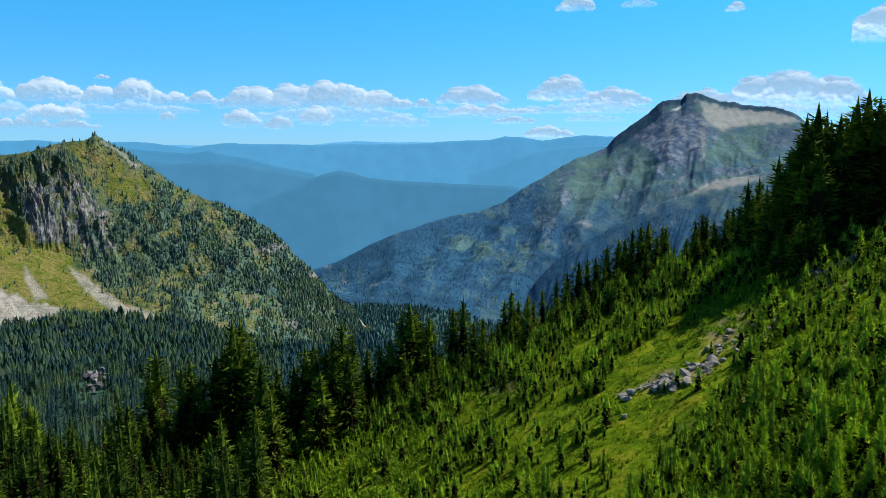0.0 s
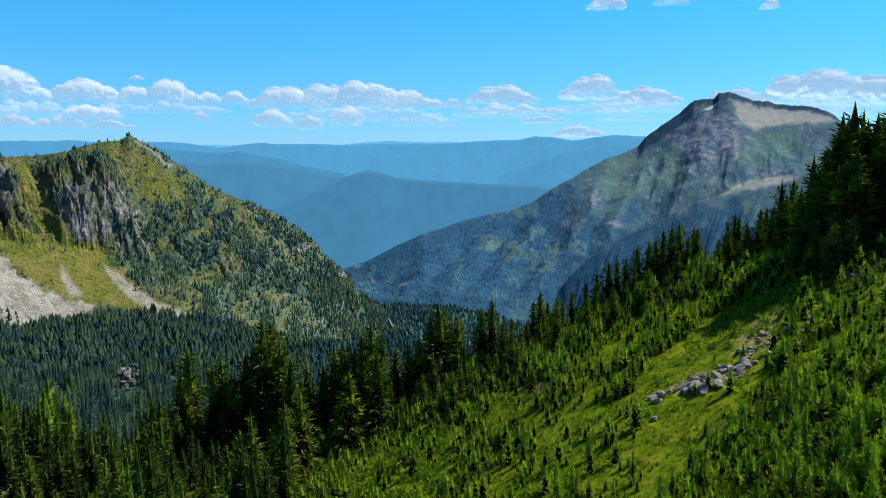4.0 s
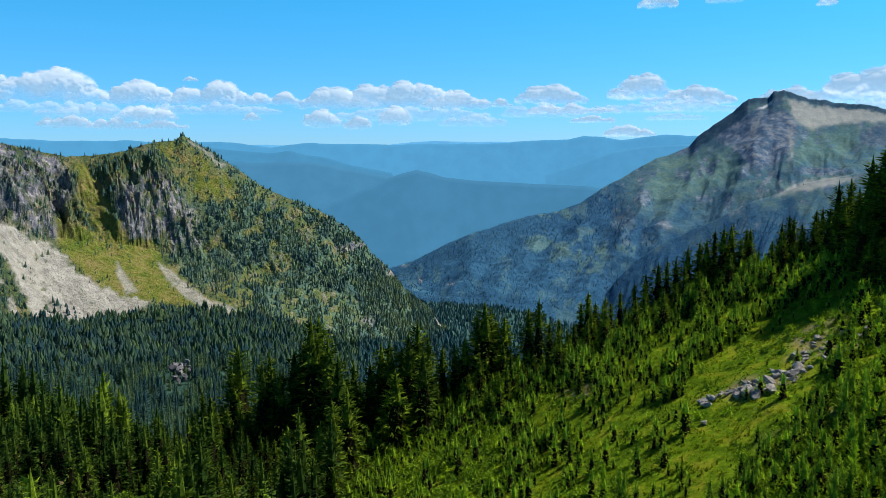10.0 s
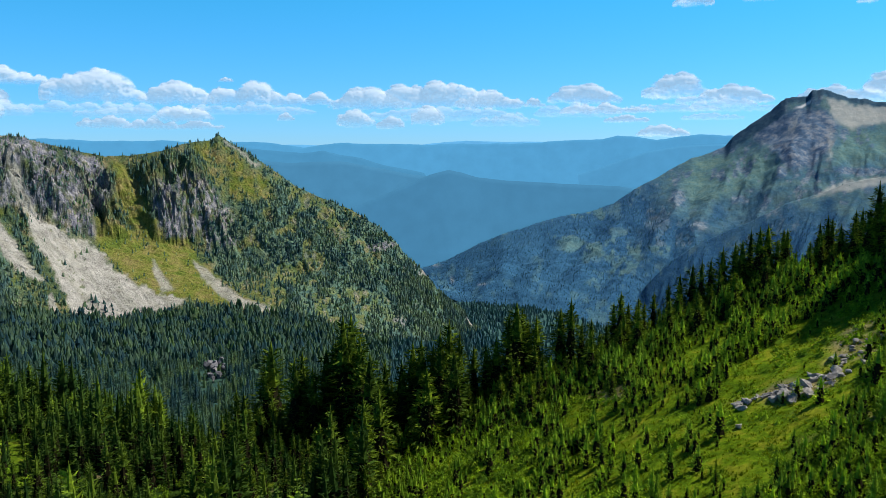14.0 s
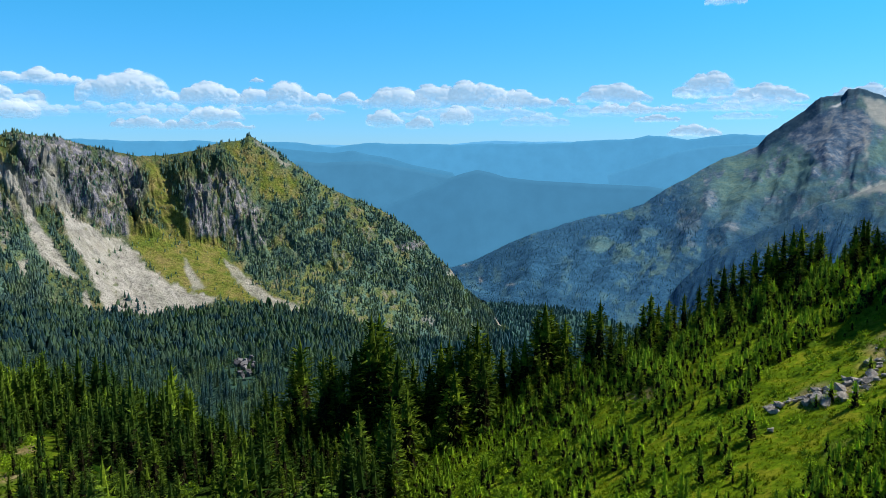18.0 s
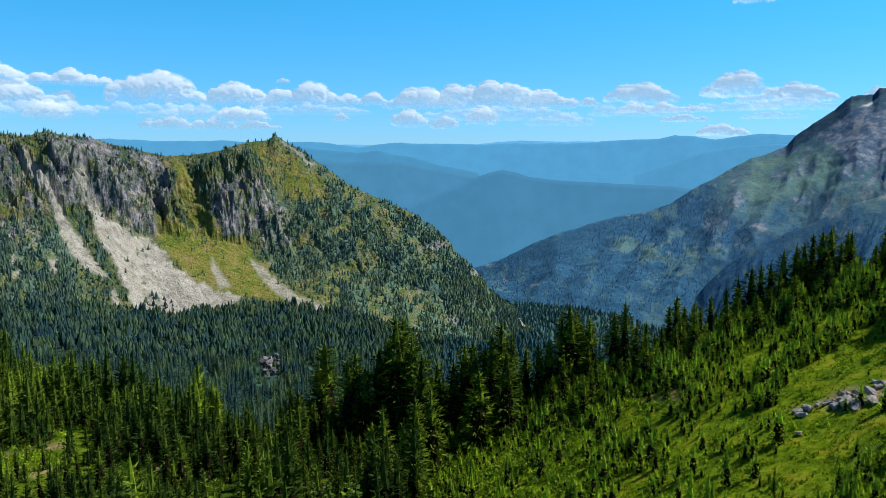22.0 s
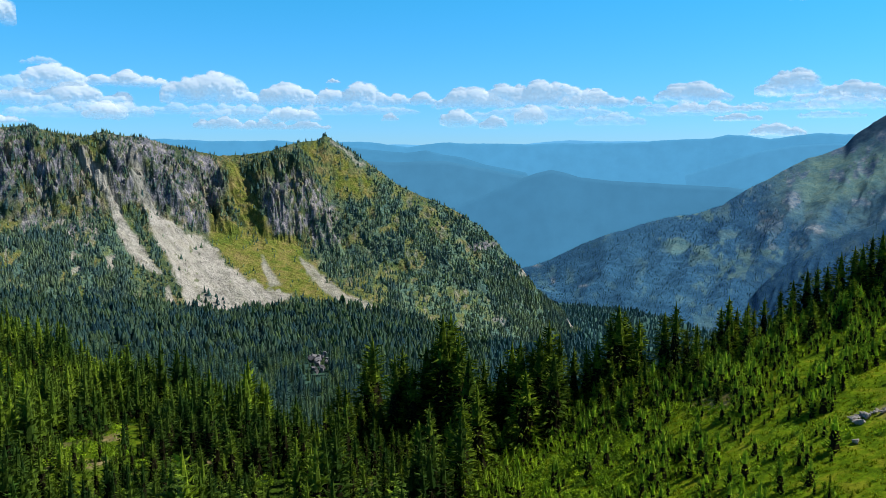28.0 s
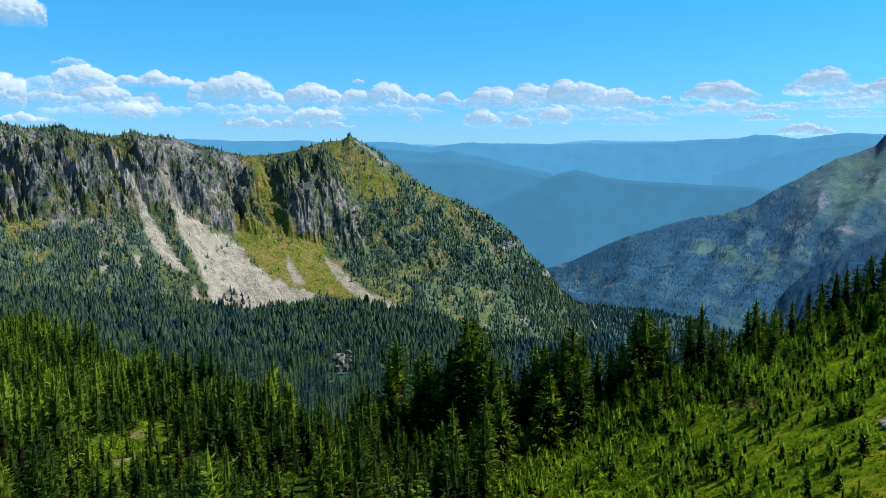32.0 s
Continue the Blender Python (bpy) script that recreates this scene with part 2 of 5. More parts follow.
def spur_height(az, r):
    """How far the spurs stand out of the smooth face."""
    a = np.radians(az)
    x, y = r * np.sin(a), r * np.cos(a)
    x, y = x + 34 * fbm(x / 120, y / 120, 3, 61), y + 34 * fbm(x / 120, y / 120, 3, 62)
    best = np.full(az.shape, -18.0)
    for line in SPURS:
        pts = []
        for b, u, h in line:
            q = np.interp(b, RIGHT[0], RIGHT[4]) * (1 - u) + np.interp(b, RIGHT[0], RIGHT[2]) * u
            pts.append((q * math.sin(radians(b)), q * math.cos(radians(b)), h))
        for (x0, y0, h0), (x1, y1, h1) in zip(pts, pts[1:]):
            t = np.clip(((x - x0) * (x1 - x0) + (y - y0) * (y1 - y0)) / ((x1 - x0) ** 2 + (y1 - y0) ** 2), 0, 1)
            d = np.hypot(x - x0 - t * (x1 - x0), y - y0 - t * (y1 - y0))
            best = blend_max(best, 0.42 * (h0 + (h1 - h0) * t) - 0.4 * d, 12.0)
    return best


def right_land(az, r):
    """The far peak with its spurs and the wooded ridge before it."""
    az, r = np.broadcast_arrays(np.asarray(az, float), np.asarray(r, float))
    a = np.radians(az)
    x, y = r * np.sin(a), r * np.cos(a)
    b, ce, cr, fe, fr = RIGHT
    ce, cr, fe, fr = [np.interp(az, b, v) for v in (ce, cr, fe, fr)]
    teeth = cr * tan_d((0.05 + 0.11 * smooth(10, 12, az)) * fbm(az / 0.6, az * 0 + 3.5, 3, 63, 0.55))
    u = (r - fr) / (cr - fr)
    knob = cr * tan_d(ce)
    ce = np.interp(az, FINE, RIGHT_CALM)
    zc, zf = cr * tan_d(ce), fr * tan_d(fe)
    knob = (knob - zc) * smooth(0.86, 1.0, u)
    tall = smooth(8, 14, az)
    uu = np.clip(u, -0.3, 1.0)
    shape = uu * (0.9 - 0.12 * tall) + (0.1 + 0.12 * tall) * np.clip(uu, 0, 1) ** 3
    warp = az + 1.2 * fbm(r / 260, az / 2.5, 3, 61) - (u - 0.5) * (5.5 - 4.5 * smooth(9, 15, az))
    crag = 13 * ridged(warp / 0.9, r / 150, 4, 71, 0.6) * (0.15 + 0.85 * smooth(0.45, 0.7, u) * smooth(9, 13, az)) + 7 * fbm(x / 70, y / 70, 4, 74)
    relief = (spur_height(az, r) * smooth(0.02, 0.2, u) * (0.55 + 0.45 * smooth(5, 10, az)) + crag) * (1 - smooth(0.7, 0.96, u)) - 6 * smooth(0.1, 0.4, u) * (1 - smooth(0.7, 0.95, u))
    z = np.where(u < 1, zf + (zc - zf) * shape + relief, zc - 0.7 * (r - cr)) + teeth * smooth(0.96, 0.995, u) + knob
    sp_r = np.interp(az, [4, 6.6, 8.6, 11, 13.2, 15.4, 18.7, 23.6, 50], [2340, 2430, 2500, 2560, 2600, 2650, 2720, 2780, 2800])
    sp_e = np.interp(az, [3, 4.5, 6.6, 8.6, 11, 13.2, 15.4, 17.4, 18.7, 20.8, 23.6, 30, 50], [-12.5, -9.7, -7.7, -6.9, -5.7, -4.7, -3.4, -2.7, -2.1, -1.6, -1.0, -0.5, -0.5])
    spur = sp_r * tan_d(sp_e) - 0.62 * np.abs(r - sp_r) + 15 * ridged((az - (r - sp_r) / 160) / 1.3, r / 300, 3, 77) * smooth(10, 160, np.abs(r - sp_r))
    z = blend_max(z, spur - 170 * (1 - smooth(2, 10, az)), 22)
    return z + 5 * fbm(x / 110, y / 110, 4, 81) + 1.2 * ridged(x / 36, y / 36, 3, 87) * (1 - smooth(0.97, 1.0, u))


# ---------------- materials ----------------
def nodes_of(name):
    m = bpy.data.materials.new(name)
    m.use_nodes = True
    nt = m.node_tree
    return m, nt, nt.nodes["Principled BSDF"]


def noise_node(nt, scale, detail=4, rough=0.6, coord="Object"):
    tc = nt.nodes.new("ShaderNodeTexCoord")
    n = nt.nodes.new("ShaderNodeTexNoise")
    n.inputs["Scale"].default_value, n.inputs["Detail"].default_value, n.inputs["Roughness"].default_value = scale, detail, rough
    nt.links.new(tc.outputs[coord], n.inputs["Vector"])
    return n.outputs[0]


def ramp(nt, value, stops):
    r = nt.nodes.new("ShaderNodeValToRGB")
    while len(r.color_ramp.elements) < len(stops):
        r.color_ramp.elements.new(0.5)
    for e, (p, c) in zip(r.color_ramp.elements, stops):
        e.position, e.color = p, (*c, 1)
    nt.links.new(value, r.inputs[0])
    return r.outputs[0]


def mix(nt, fac, a, b, mode='MIX'):
    n = nt.nodes.new("ShaderNodeMix")
    n.data_type, n.blend_type = 'RGBA', mode
    for sock, v in ((n.inputs[0], fac), (n.inputs[6], a), (n.inputs[7], b)):
        if isinstance(v, bpy.types.NodeSocket):
            nt.links.new(v, sock)
        else:
            sock.default_value = v if isinstance(v, float) else (*v, 1)
    return n.outputs[2]


def bump(nt, bsdf, value, strength, distance):
    b = nt.nodes.new("ShaderNodeBump")
    b.inputs["Strength"].default_value, b.inputs["Distance"].default_value = strength, distance
    nt.links.new(value, b.inputs["Height"])
    nt.links.new(b.outputs[0], bsdf.inputs["Normal"])


def finish(nt, bsdf, colour, rough=0.9, spec=0.2):
    nt.links.new(colour, bsdf.inputs["Base Color"])
    bsdf.inputs["Roughness"].default_value = rough
    bsdf.inputs["Specular IOR Level"].default_value = spec


def scaled(c, k=0.72):
    return tuple(x * k for x in c)


def cover_node(nt, name):
    n = nt.nodes.new("ShaderNodeAttribute")
    n.attribute_name = name
    return n


def foliage(name, dark, light, scale, rough=0.75, per="object", fine=1.5, vary=0.8, through_light=0.16):
    m, nt, b = nodes_of(name)
    dark, light = scaled(dark), scaled(light)
    c = ramp(nt, noise_node(nt, scale, 3), [(0.4, dark), (0.6, light)])
    if per == "object":
        i = nt.nodes.new("ShaderNodeObjectInfo")
        rnd = i.outputs["Random"]
    else:
        rnd = cover_node(nt, "tone").outputs["Fac"]
    v = ramp(nt, rnd, [(0.0, (0.5, 0.6, 0.62)), (0.5, (1, 1, 1)), (1.0, (1.42, 1.38, 0.9))])
    speck = ramp(nt, noise_node(nt, fine, 4, 0.7), [(0.38, (0.4, 0.45, 0.5)), (0.5, (0.95, 0.95, 0.95)), (0.62, (1.6, 1.55, 1.3))])
    tone = mix(nt, vary, mix(nt, min(1.0, vary * 1.25), c, v, 'MULTIPLY'), speck, 'MULTIPLY')
    finish(nt, b, tone, rough, 0.04)
    tr = nt.nodes.new("ShaderNodeBsdfTranslucent")
    nt.links.new(mix(nt, 1.0, tone, (1.2, 1.15, 0.6), 'MULTIPLY'), tr.inputs[0])
    ms = nt.nodes.new("ShaderNodeMixShader")
    ms.inputs[0].default_value = through_light
    nt.links.new(b.outputs[0], ms.inputs[1])
    nt.links.new(tr.outputs[0], ms.inputs[2])
    nt.links.new(ms.outputs[0], nt.nodes["Material Output"].inputs[0])
    return m


def land_material(name, base, parts, bump_scale, bump_strength, bump_distance, grains=0.6, depth=0.8):
    """base: (scale, stops). parts: (attribute, scale, stops) laid over it where the attribute says so."""
    m, nt, b = nodes_of(name)
    def tight(stops):
        return [(0.5 + (p - 0.5) * 0.5, scaled(col, depth)) for p, col in stops]
    c = ramp(nt, noise_node(nt, base[0], 8, 0.65), tight(base[1]))
    def lay(c, keys):
        for attr, scale, stops in parts:
            if (attr in ("scree", "snow")) == keys:
                c = mix(nt, cover_node(nt, attr).outputs["Fac"], c, ramp(nt, noise_node(nt, scale, 8, 0.7), tight(stops)))
        return c
    c = lay(c, False)
    grain = ramp(nt, noise_node(nt, bump_scale * 1.7, 6, 0.75), [(0.38, (0.45, 0.45, 0.48)), (0.5, (1, 1, 1)), (0.62, (1.5, 1.48, 1.42))])
    c = lay(mix(nt, grains, c, grain, 'MULTIPLY'), True)
    finish(nt, b, c, 0.95, 0.03)
    bump(nt, b, noise_node(nt, bump_scale, 8, 0.7), bump_strength, bump_distance)
    return m


M_GROUND = land_material("meadow_and_forest_floor", (0.35, [(0.3, (0.07, 0.135, 0.004)), (0.52, (0.125, 0.205, 0.006)), (0.72, (0.2, 0.232, 0.014))]),
                         [("woods", 0.06, [(0.3, (0.012, 0.03, 0.006)), (0.7, (0.045, 0.085, 0.008))]),
                          # beyond the brow, blue air haze is put into the floor's colour
                          ("woods_haze", 0.03, [(0.3, (0.025, 0.07, 0.075)), (0.7, (0.05, 0.115, 0.1))]),
                          ("bare", 0.5, [(0.3, (0.2, 0.15, 0.07)), (0.7, (0.36, 0.3, 0.17))])], 1.2, 0.6, 0.25)
# fir and cliff colours are blued to carry the haze over the valley
M_LEFT = land_material("mountain_forest_and_heath", (0.03, [(0.3, (0.05, 0.085, 0.045)), (0.52, (0.095, 0.125, 0.05)), (0.72, (0.18, 0.17, 0.085))]),
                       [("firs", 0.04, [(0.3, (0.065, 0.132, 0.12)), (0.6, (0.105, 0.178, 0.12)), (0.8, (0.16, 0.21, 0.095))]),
                        ("grass", 0.03, [(0.3, (0.1, 0.145, 0.026)), (0.5, (0.165, 0.18, 0.04)), (0.75, (0.22, 0.19, 0.075))]),
                        ("cliff", 0.06, [(0.25, (0.1, 0.11, 0.15)), (0.5, (0.215, 0.218, 0.26)), (0.75, (0.37, 0.355, 0.36))]),
                        ("scree", 0.05, [(0.25, (0.27, 0.262, 0.24)), (0.5, (0.385, 0.38, 0.345)), (0.85, (0.47, 0.46, 0.415))])], 0.12, 0.9, 5.0)
# the blue of these colours is distance haze, painted in
M_RIGHT = land_material("haze_tinted_peak", (0.02, [(0.3, (0.058, 0.152, 0.225)), (0.52, (0.085, 0.180, 0.225)), (0.72, (0.116, 0.207, 0.220))]),
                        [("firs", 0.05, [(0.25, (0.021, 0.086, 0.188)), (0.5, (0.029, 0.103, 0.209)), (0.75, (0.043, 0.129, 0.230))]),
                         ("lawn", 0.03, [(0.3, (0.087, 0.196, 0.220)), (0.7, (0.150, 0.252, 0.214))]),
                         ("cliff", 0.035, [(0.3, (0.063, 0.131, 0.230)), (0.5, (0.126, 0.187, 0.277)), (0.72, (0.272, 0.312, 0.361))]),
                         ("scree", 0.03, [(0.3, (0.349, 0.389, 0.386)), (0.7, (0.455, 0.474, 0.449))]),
                         # more haze painted over the flank towards the valley toe
                         ("woods_haze", 0.02, [(0.3, (0.044, 0.157, 0.293)), (0.7, (0.060, 0.187, 0.313))]),
                         # dark rock along the crest, and shade painted on the left shoulder
                         ("cap_and_shade", 0.02, [(0.3, (0.024, 0.076, 0.136)), (0.7, (0.058, 0.116, 0.172))]), ("snow", 0.02, [(0.3, (0.75, 0.78, 0.8)), (0.7, (0.85, 0.86, 0.87))])], 0.06, 0.5, 5.0, 0.3, 0.71)


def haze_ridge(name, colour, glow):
    """Distance: a far wooded ridge, a plain glowing backdrop; the blue air is painted into its colour and glow."""
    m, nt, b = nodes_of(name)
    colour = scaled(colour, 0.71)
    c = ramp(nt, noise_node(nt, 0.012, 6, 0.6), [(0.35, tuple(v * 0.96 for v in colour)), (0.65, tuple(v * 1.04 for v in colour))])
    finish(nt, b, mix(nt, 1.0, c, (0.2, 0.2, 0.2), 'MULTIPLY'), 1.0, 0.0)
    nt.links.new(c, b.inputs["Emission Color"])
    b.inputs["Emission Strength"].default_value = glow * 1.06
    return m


M_BARK, nt, b = nodes_of("fir_bark")
finish(nt, b, ramp(nt, noise_node(nt, 6, 5), [(0.3, (0.05, 0.035, 0.025)), (0.7, (0.15, 0.12, 0.1))]), 0.95, 0.1)
# near-black colour standing in for the shade between boughs
M_CROWN_SHADE, nt, b = nodes_of("inner_crown_shade")
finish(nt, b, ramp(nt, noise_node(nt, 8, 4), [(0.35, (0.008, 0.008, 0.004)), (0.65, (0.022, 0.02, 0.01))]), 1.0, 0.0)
M_FIR = foliage("fir_needles", (0.03, 0.07, 0.01), (0.155, 0.235, 0.02), 9.0, fine=32.0, through_light=0.2)
YOUNG, WOODS = ((0.175, 0.335, 0.03), (0.385, 0.58, 0.05)), ((0.03, 0.075, 0.016), (0.165, 0.26, 0.03))
M_YOUNG = foliage("young_fir_needles", *YOUNG, 0.5, per="tone", through_light=0.34)
M_YOUNG_ONE = foliage("young_fir_sprays", *YOUNG, 5.0, fine=14.0, through_light=0.34)
M_BELT = foliage("belt_needles", (0.115, 0.24, 0.026), (0.28, 0.465, 0.046), 0.5, per="tone", through_light=0.3)
M_WOODS = foliage("forest_needles", *WOODS, 0.05, per="tone", through_light=0.25)
M_WOODS_ONE = foliage("forest_sprays", *WOODS, 6.0, fine=24.0)
# four distant needle colours, made bluer and paler to imitate air haze
M_SLOPEWOODS = foliage("hazed_slope_needles", (0.14, 0.265, 0.29), (0.265, 0.385, 0.28), 0.03, per="tone", fine=0.15, vary=0.5, through_light=0.55)
M_FARWOODS = foliage("hazed_valley_needles", (0.062, 0.155, 0.205), (0.17, 0.28, 0.175), 0.03, per="tone", fine=0.15, vary=0.4, through_light=0.6)
M_GORGEWOODS = foliage("hazed_gorge_needles", (0.07, 0.19, 0.28), (0.12, 0.25, 0.3), 0.02, per="tone", fine=0.1, vary=0.35, through_light=0.6)
M_PEAKWOODS = foliage("hazed_peak_needles", (0.058, 0.18, 0.34), (0.085, 0.23, 0.39), 0.01, per="tone", fine=0.06, vary=0.3, through_light=0.65)
M_SHRUB = foliage("shrub_leaves", (0.115, 0.23, 0.014), (0.25, 0.4, 0.026), 0.4, per="tone", through_light=0.25)
M_TUFT = foliage("grass_blades", (0.12, 0.19, 0.005), (0.235, 0.295, 0.014), 0.3, per="tone", through_light=0.3, vary=0.5)
M_CRAG, nt, b = nodes_of("crag_rock")
finish(nt, b, ramp(nt, noise_node(nt, 0.5, 8, 0.7), [(0.35, (0.06, 0.065, 0.075)), (0.55, (0.2, 0.2, 0.215)), (0.7, (0.33, 0.32, 0.32))]), 0.95, 0.1)
bump(nt, b, noise_node(nt, 1.2, 8, 0.7), 0.8, 0.4)
M_STONE, nt, b = nodes_of("grey_stone")
st = ramp(nt, noise_node(nt, 1.5, 8, 0.7), [(0.35, (0.1, 0.096, 0.095)), (0.52, (0.24, 0.23, 0.22)), (0.68, (0.4, 0.385, 0.36))])
finish(nt, b, st, 0.9, 0.2)
bump(nt, b, noise_node(nt, 4, 8, 0.7), 0.6, 0.15)


def cloud_material(name, most, glow):
    """Vapour: white, letting light through, thin at the ragged rims and towards the base; an added blue glow lifts the
    shaded sides.
    """
    m, nt, b = nodes_of(name)
    b.inputs["Base Color"].default_value = (0.5, 0.485, 0.475, 1)
    b.inputs["Roughness"].default_value = 1.0
    b.inputs["Specular IOR Level"].default_value = 0.0
    b.inputs["Emission Color"].default_value = (0.48, 0.73, 1.0, 1)
    b.inputs["Emission Strength"].default_value = glow
    tr = nt.nodes.new("ShaderNodeBsdfTranslucent")
    tr.inputs[0].default_value = (0.5, 0.46, 0.43, 1)
    both, rim, clear = [nt.nodes.new(k) for k in ("ShaderNodeMixShader", "ShaderNodeMixShader", "ShaderNodeBsdfTransparent")]
    both.inputs[0].default_value = 0.45
    thin = nt.nodes.new("ShaderNodeMath")
    thin.operation = 'MULTIPLY'
    thin.inputs[1].default_value = most
    for x, y in ((b.outputs[0], both.inputs[1]), (tr.outputs[0], both.inputs[2]), (cover_node(nt, "body").outputs["Fac"], thin.inputs[0]), (thin.outputs[0], rim.inputs[0]),
                 (clear.outputs[0], rim.inputs[1]), (both.outputs[0], rim.inputs[2]), (rim.outputs[0], nt.nodes["Material Output"].inputs[0])):
        nt.links.new(x, y)
    return m


M_CLOUD = cloud_material("cloud", 0.93, 0.76)
M_VEIL = cloud_material("cloud_veil", 0.5, 0.8)


# ---------------- mesh helpers ----------------
def mesh(name, verts, faces, material, smoothed=False, attrs=None, inner=None):
    verts, faces = np.asarray(verts, np.float32), np.asarray(faces, np.int32)
    me = bpy.data.meshes.new(name)
    n, k = faces.shape
    me.vertices.add(len(verts))
    me.vertices.foreach_set("co", verts.ravel())
    me.loops.add(n * k)
    me.loops.foreach_set("vertex_index", faces.ravel())
    me.polygons.add(n)
    me.polygons.foreach_set("loop_start", np.arange(0, n * k, k, dtype=np.int32))
    me.polygons.foreach_set("use_smooth", np.full(n, smoothed))
    for key, val in (attrs or {}).items():
        me.attributes.new(key, 'FLOAT', 'POINT').data.foreach_set("value", np.asarray(val, np.float32).ravel())
    me.update(calc_edges=True)
    me.materials.append(material)
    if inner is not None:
        # inner faces get the painted shade of the crown
        me.materials.append(M_CROWN_SHADE)
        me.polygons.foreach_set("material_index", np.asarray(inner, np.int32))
    return me


def plant(name, shape, material):
    """A crown mesh of its own from a unit shape."""
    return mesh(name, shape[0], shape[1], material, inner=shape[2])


def part(name, me, parent, label="", at=(0, 0, 0)):
    ob = new(name, me)
    ob.parent = parent
    ob.location = at
    return tagged(ob, label) if label else ob


def xyz(az, r, z):
    a = np.radians(az)
    return np.stack([r * np.sin(a), r * np.cos(a), z + 0 * r], -1)


def sheet(az, r, height, foot=None, crest=None):
    """A grid over bearings and distances; with foot and crest given, r runs from 0 at the foot to 1 at the crest."""
    A, R = np.meshgrid(az, r, indexing="ij")
    if foot is not None:
        R = foot[:, None] + (crest - foot)[:, None] * R
    v = xyz(A, R, height(A, R)).reshape(-1, 3)
    i = np.arange(len(az) * len(r)).reshape(len(az), len(r))
    f = np.stack([i[:-1, :-1], i[:-1, 1:], i[1:, 1:], i[1:, :-1]], -1).reshape(-1, 4)
    return A, R, v, f


# ---------------- ground ----------------
def ell(az, r, a0, r0, aw, rw):
    return np.exp(-((az - a0) / aw) ** 2 - ((r - r0) / rw) ** 2)


def glade(a, r):
    """Open, shrubby ground within the forest on the shelf."""
    return smooth(0.35, 0.65, ell(a, r, -38.3, 150, 4.5, 24) + 0.7 * ell(a, r, -43, 240, 2.5, 40) + 0.35 * fbm(a / 1.6, r / 14, 3, 23))


az = np.concatenate([np.arange(-180, -56, 2.0), np.arange(-56, 40, 0.3), np.arange(40, 181, 2.0)])
rad = np.concatenate([np.linspace(0.0, 60, 30)[:-1], np.linspace(60, 160, 90)[:-1], np.geomspace(160, 1300, 80)[:-1], np.geomspace(1300, 4950, 36)])
A, R, v, f = sheet(az, rad, land)
edge = np.interp(A, *EDGE)
PX, PY = R * np.sin(np.radians(A)), R * np.cos(np.radians(A))
woods = 1 - smooth(-34, -20, PX + 9 * fbm(PX / 14, PY / 14, 3, 3))
woods = np.maximum(woods, smooth(-6, 10, R - edge))
woods = woods * (1 - 0.85 * smooth(0.4, 0.55, fbm(PX / 22, PY / 22, 3, 13)) * (R < edge)) * (1 - 0.5 * glade(A, R))
bare = smooth(0.42, 0.6, fbm(PX / 9, PY / 9, 4, 17)) * 0.7 * (R < edge + 5)
bare = np.maximum(bare, 0.8 * glade(A, R) * smooth(0.15, 0.35, fbm(PX / 7, PY / 7, 3, 18)))
bare = np.maximum(bare, 0.8 * smooth(0.35, 0.7, ell(A, R, 16.5, 100, 3.2, 3.0) + ell(A, R, 21, 108, 2.6, 4) + 0.35 * fbm(PX / 3, PY / 3, 3, 19)))
ground = tagged(new("ground", mesh("ground", v, f, M_GROUND, True, {"woods": woods, "bare": bare, "woods_haze": smooth(0, 120, R - edge - 60) * (0.75 + 0.25 * smooth(1100, 1700, R))})),
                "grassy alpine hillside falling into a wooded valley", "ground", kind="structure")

# ---------------- mountain across the valley ----------------
az = np.concatenate([np.arange(-64, -47, 0.3), np.arange(-47, -2.5, 0.07)])
step = np.concatenate([np.linspace(-0.15, 1.0, 190), 1 + np.array([0.01, 0.03, 0.08, 0.2, 0.4, 0.8])])
A, R, v, f = sheet(az, step, left_land, *[np.interp(az, LEFT[0], LEFT[k]) for k in (5, 2)])
b_, ce_, cr_, me_, fe_, fr_ = LEFT
CR, FR = np.interp(A, b_, cr_), np.interp(A, b_, fr_)
U = (R - FR) / (CR - FR)
EL = np.degrees(np.arctan2(v[:, 2].reshape(A.shape), R))


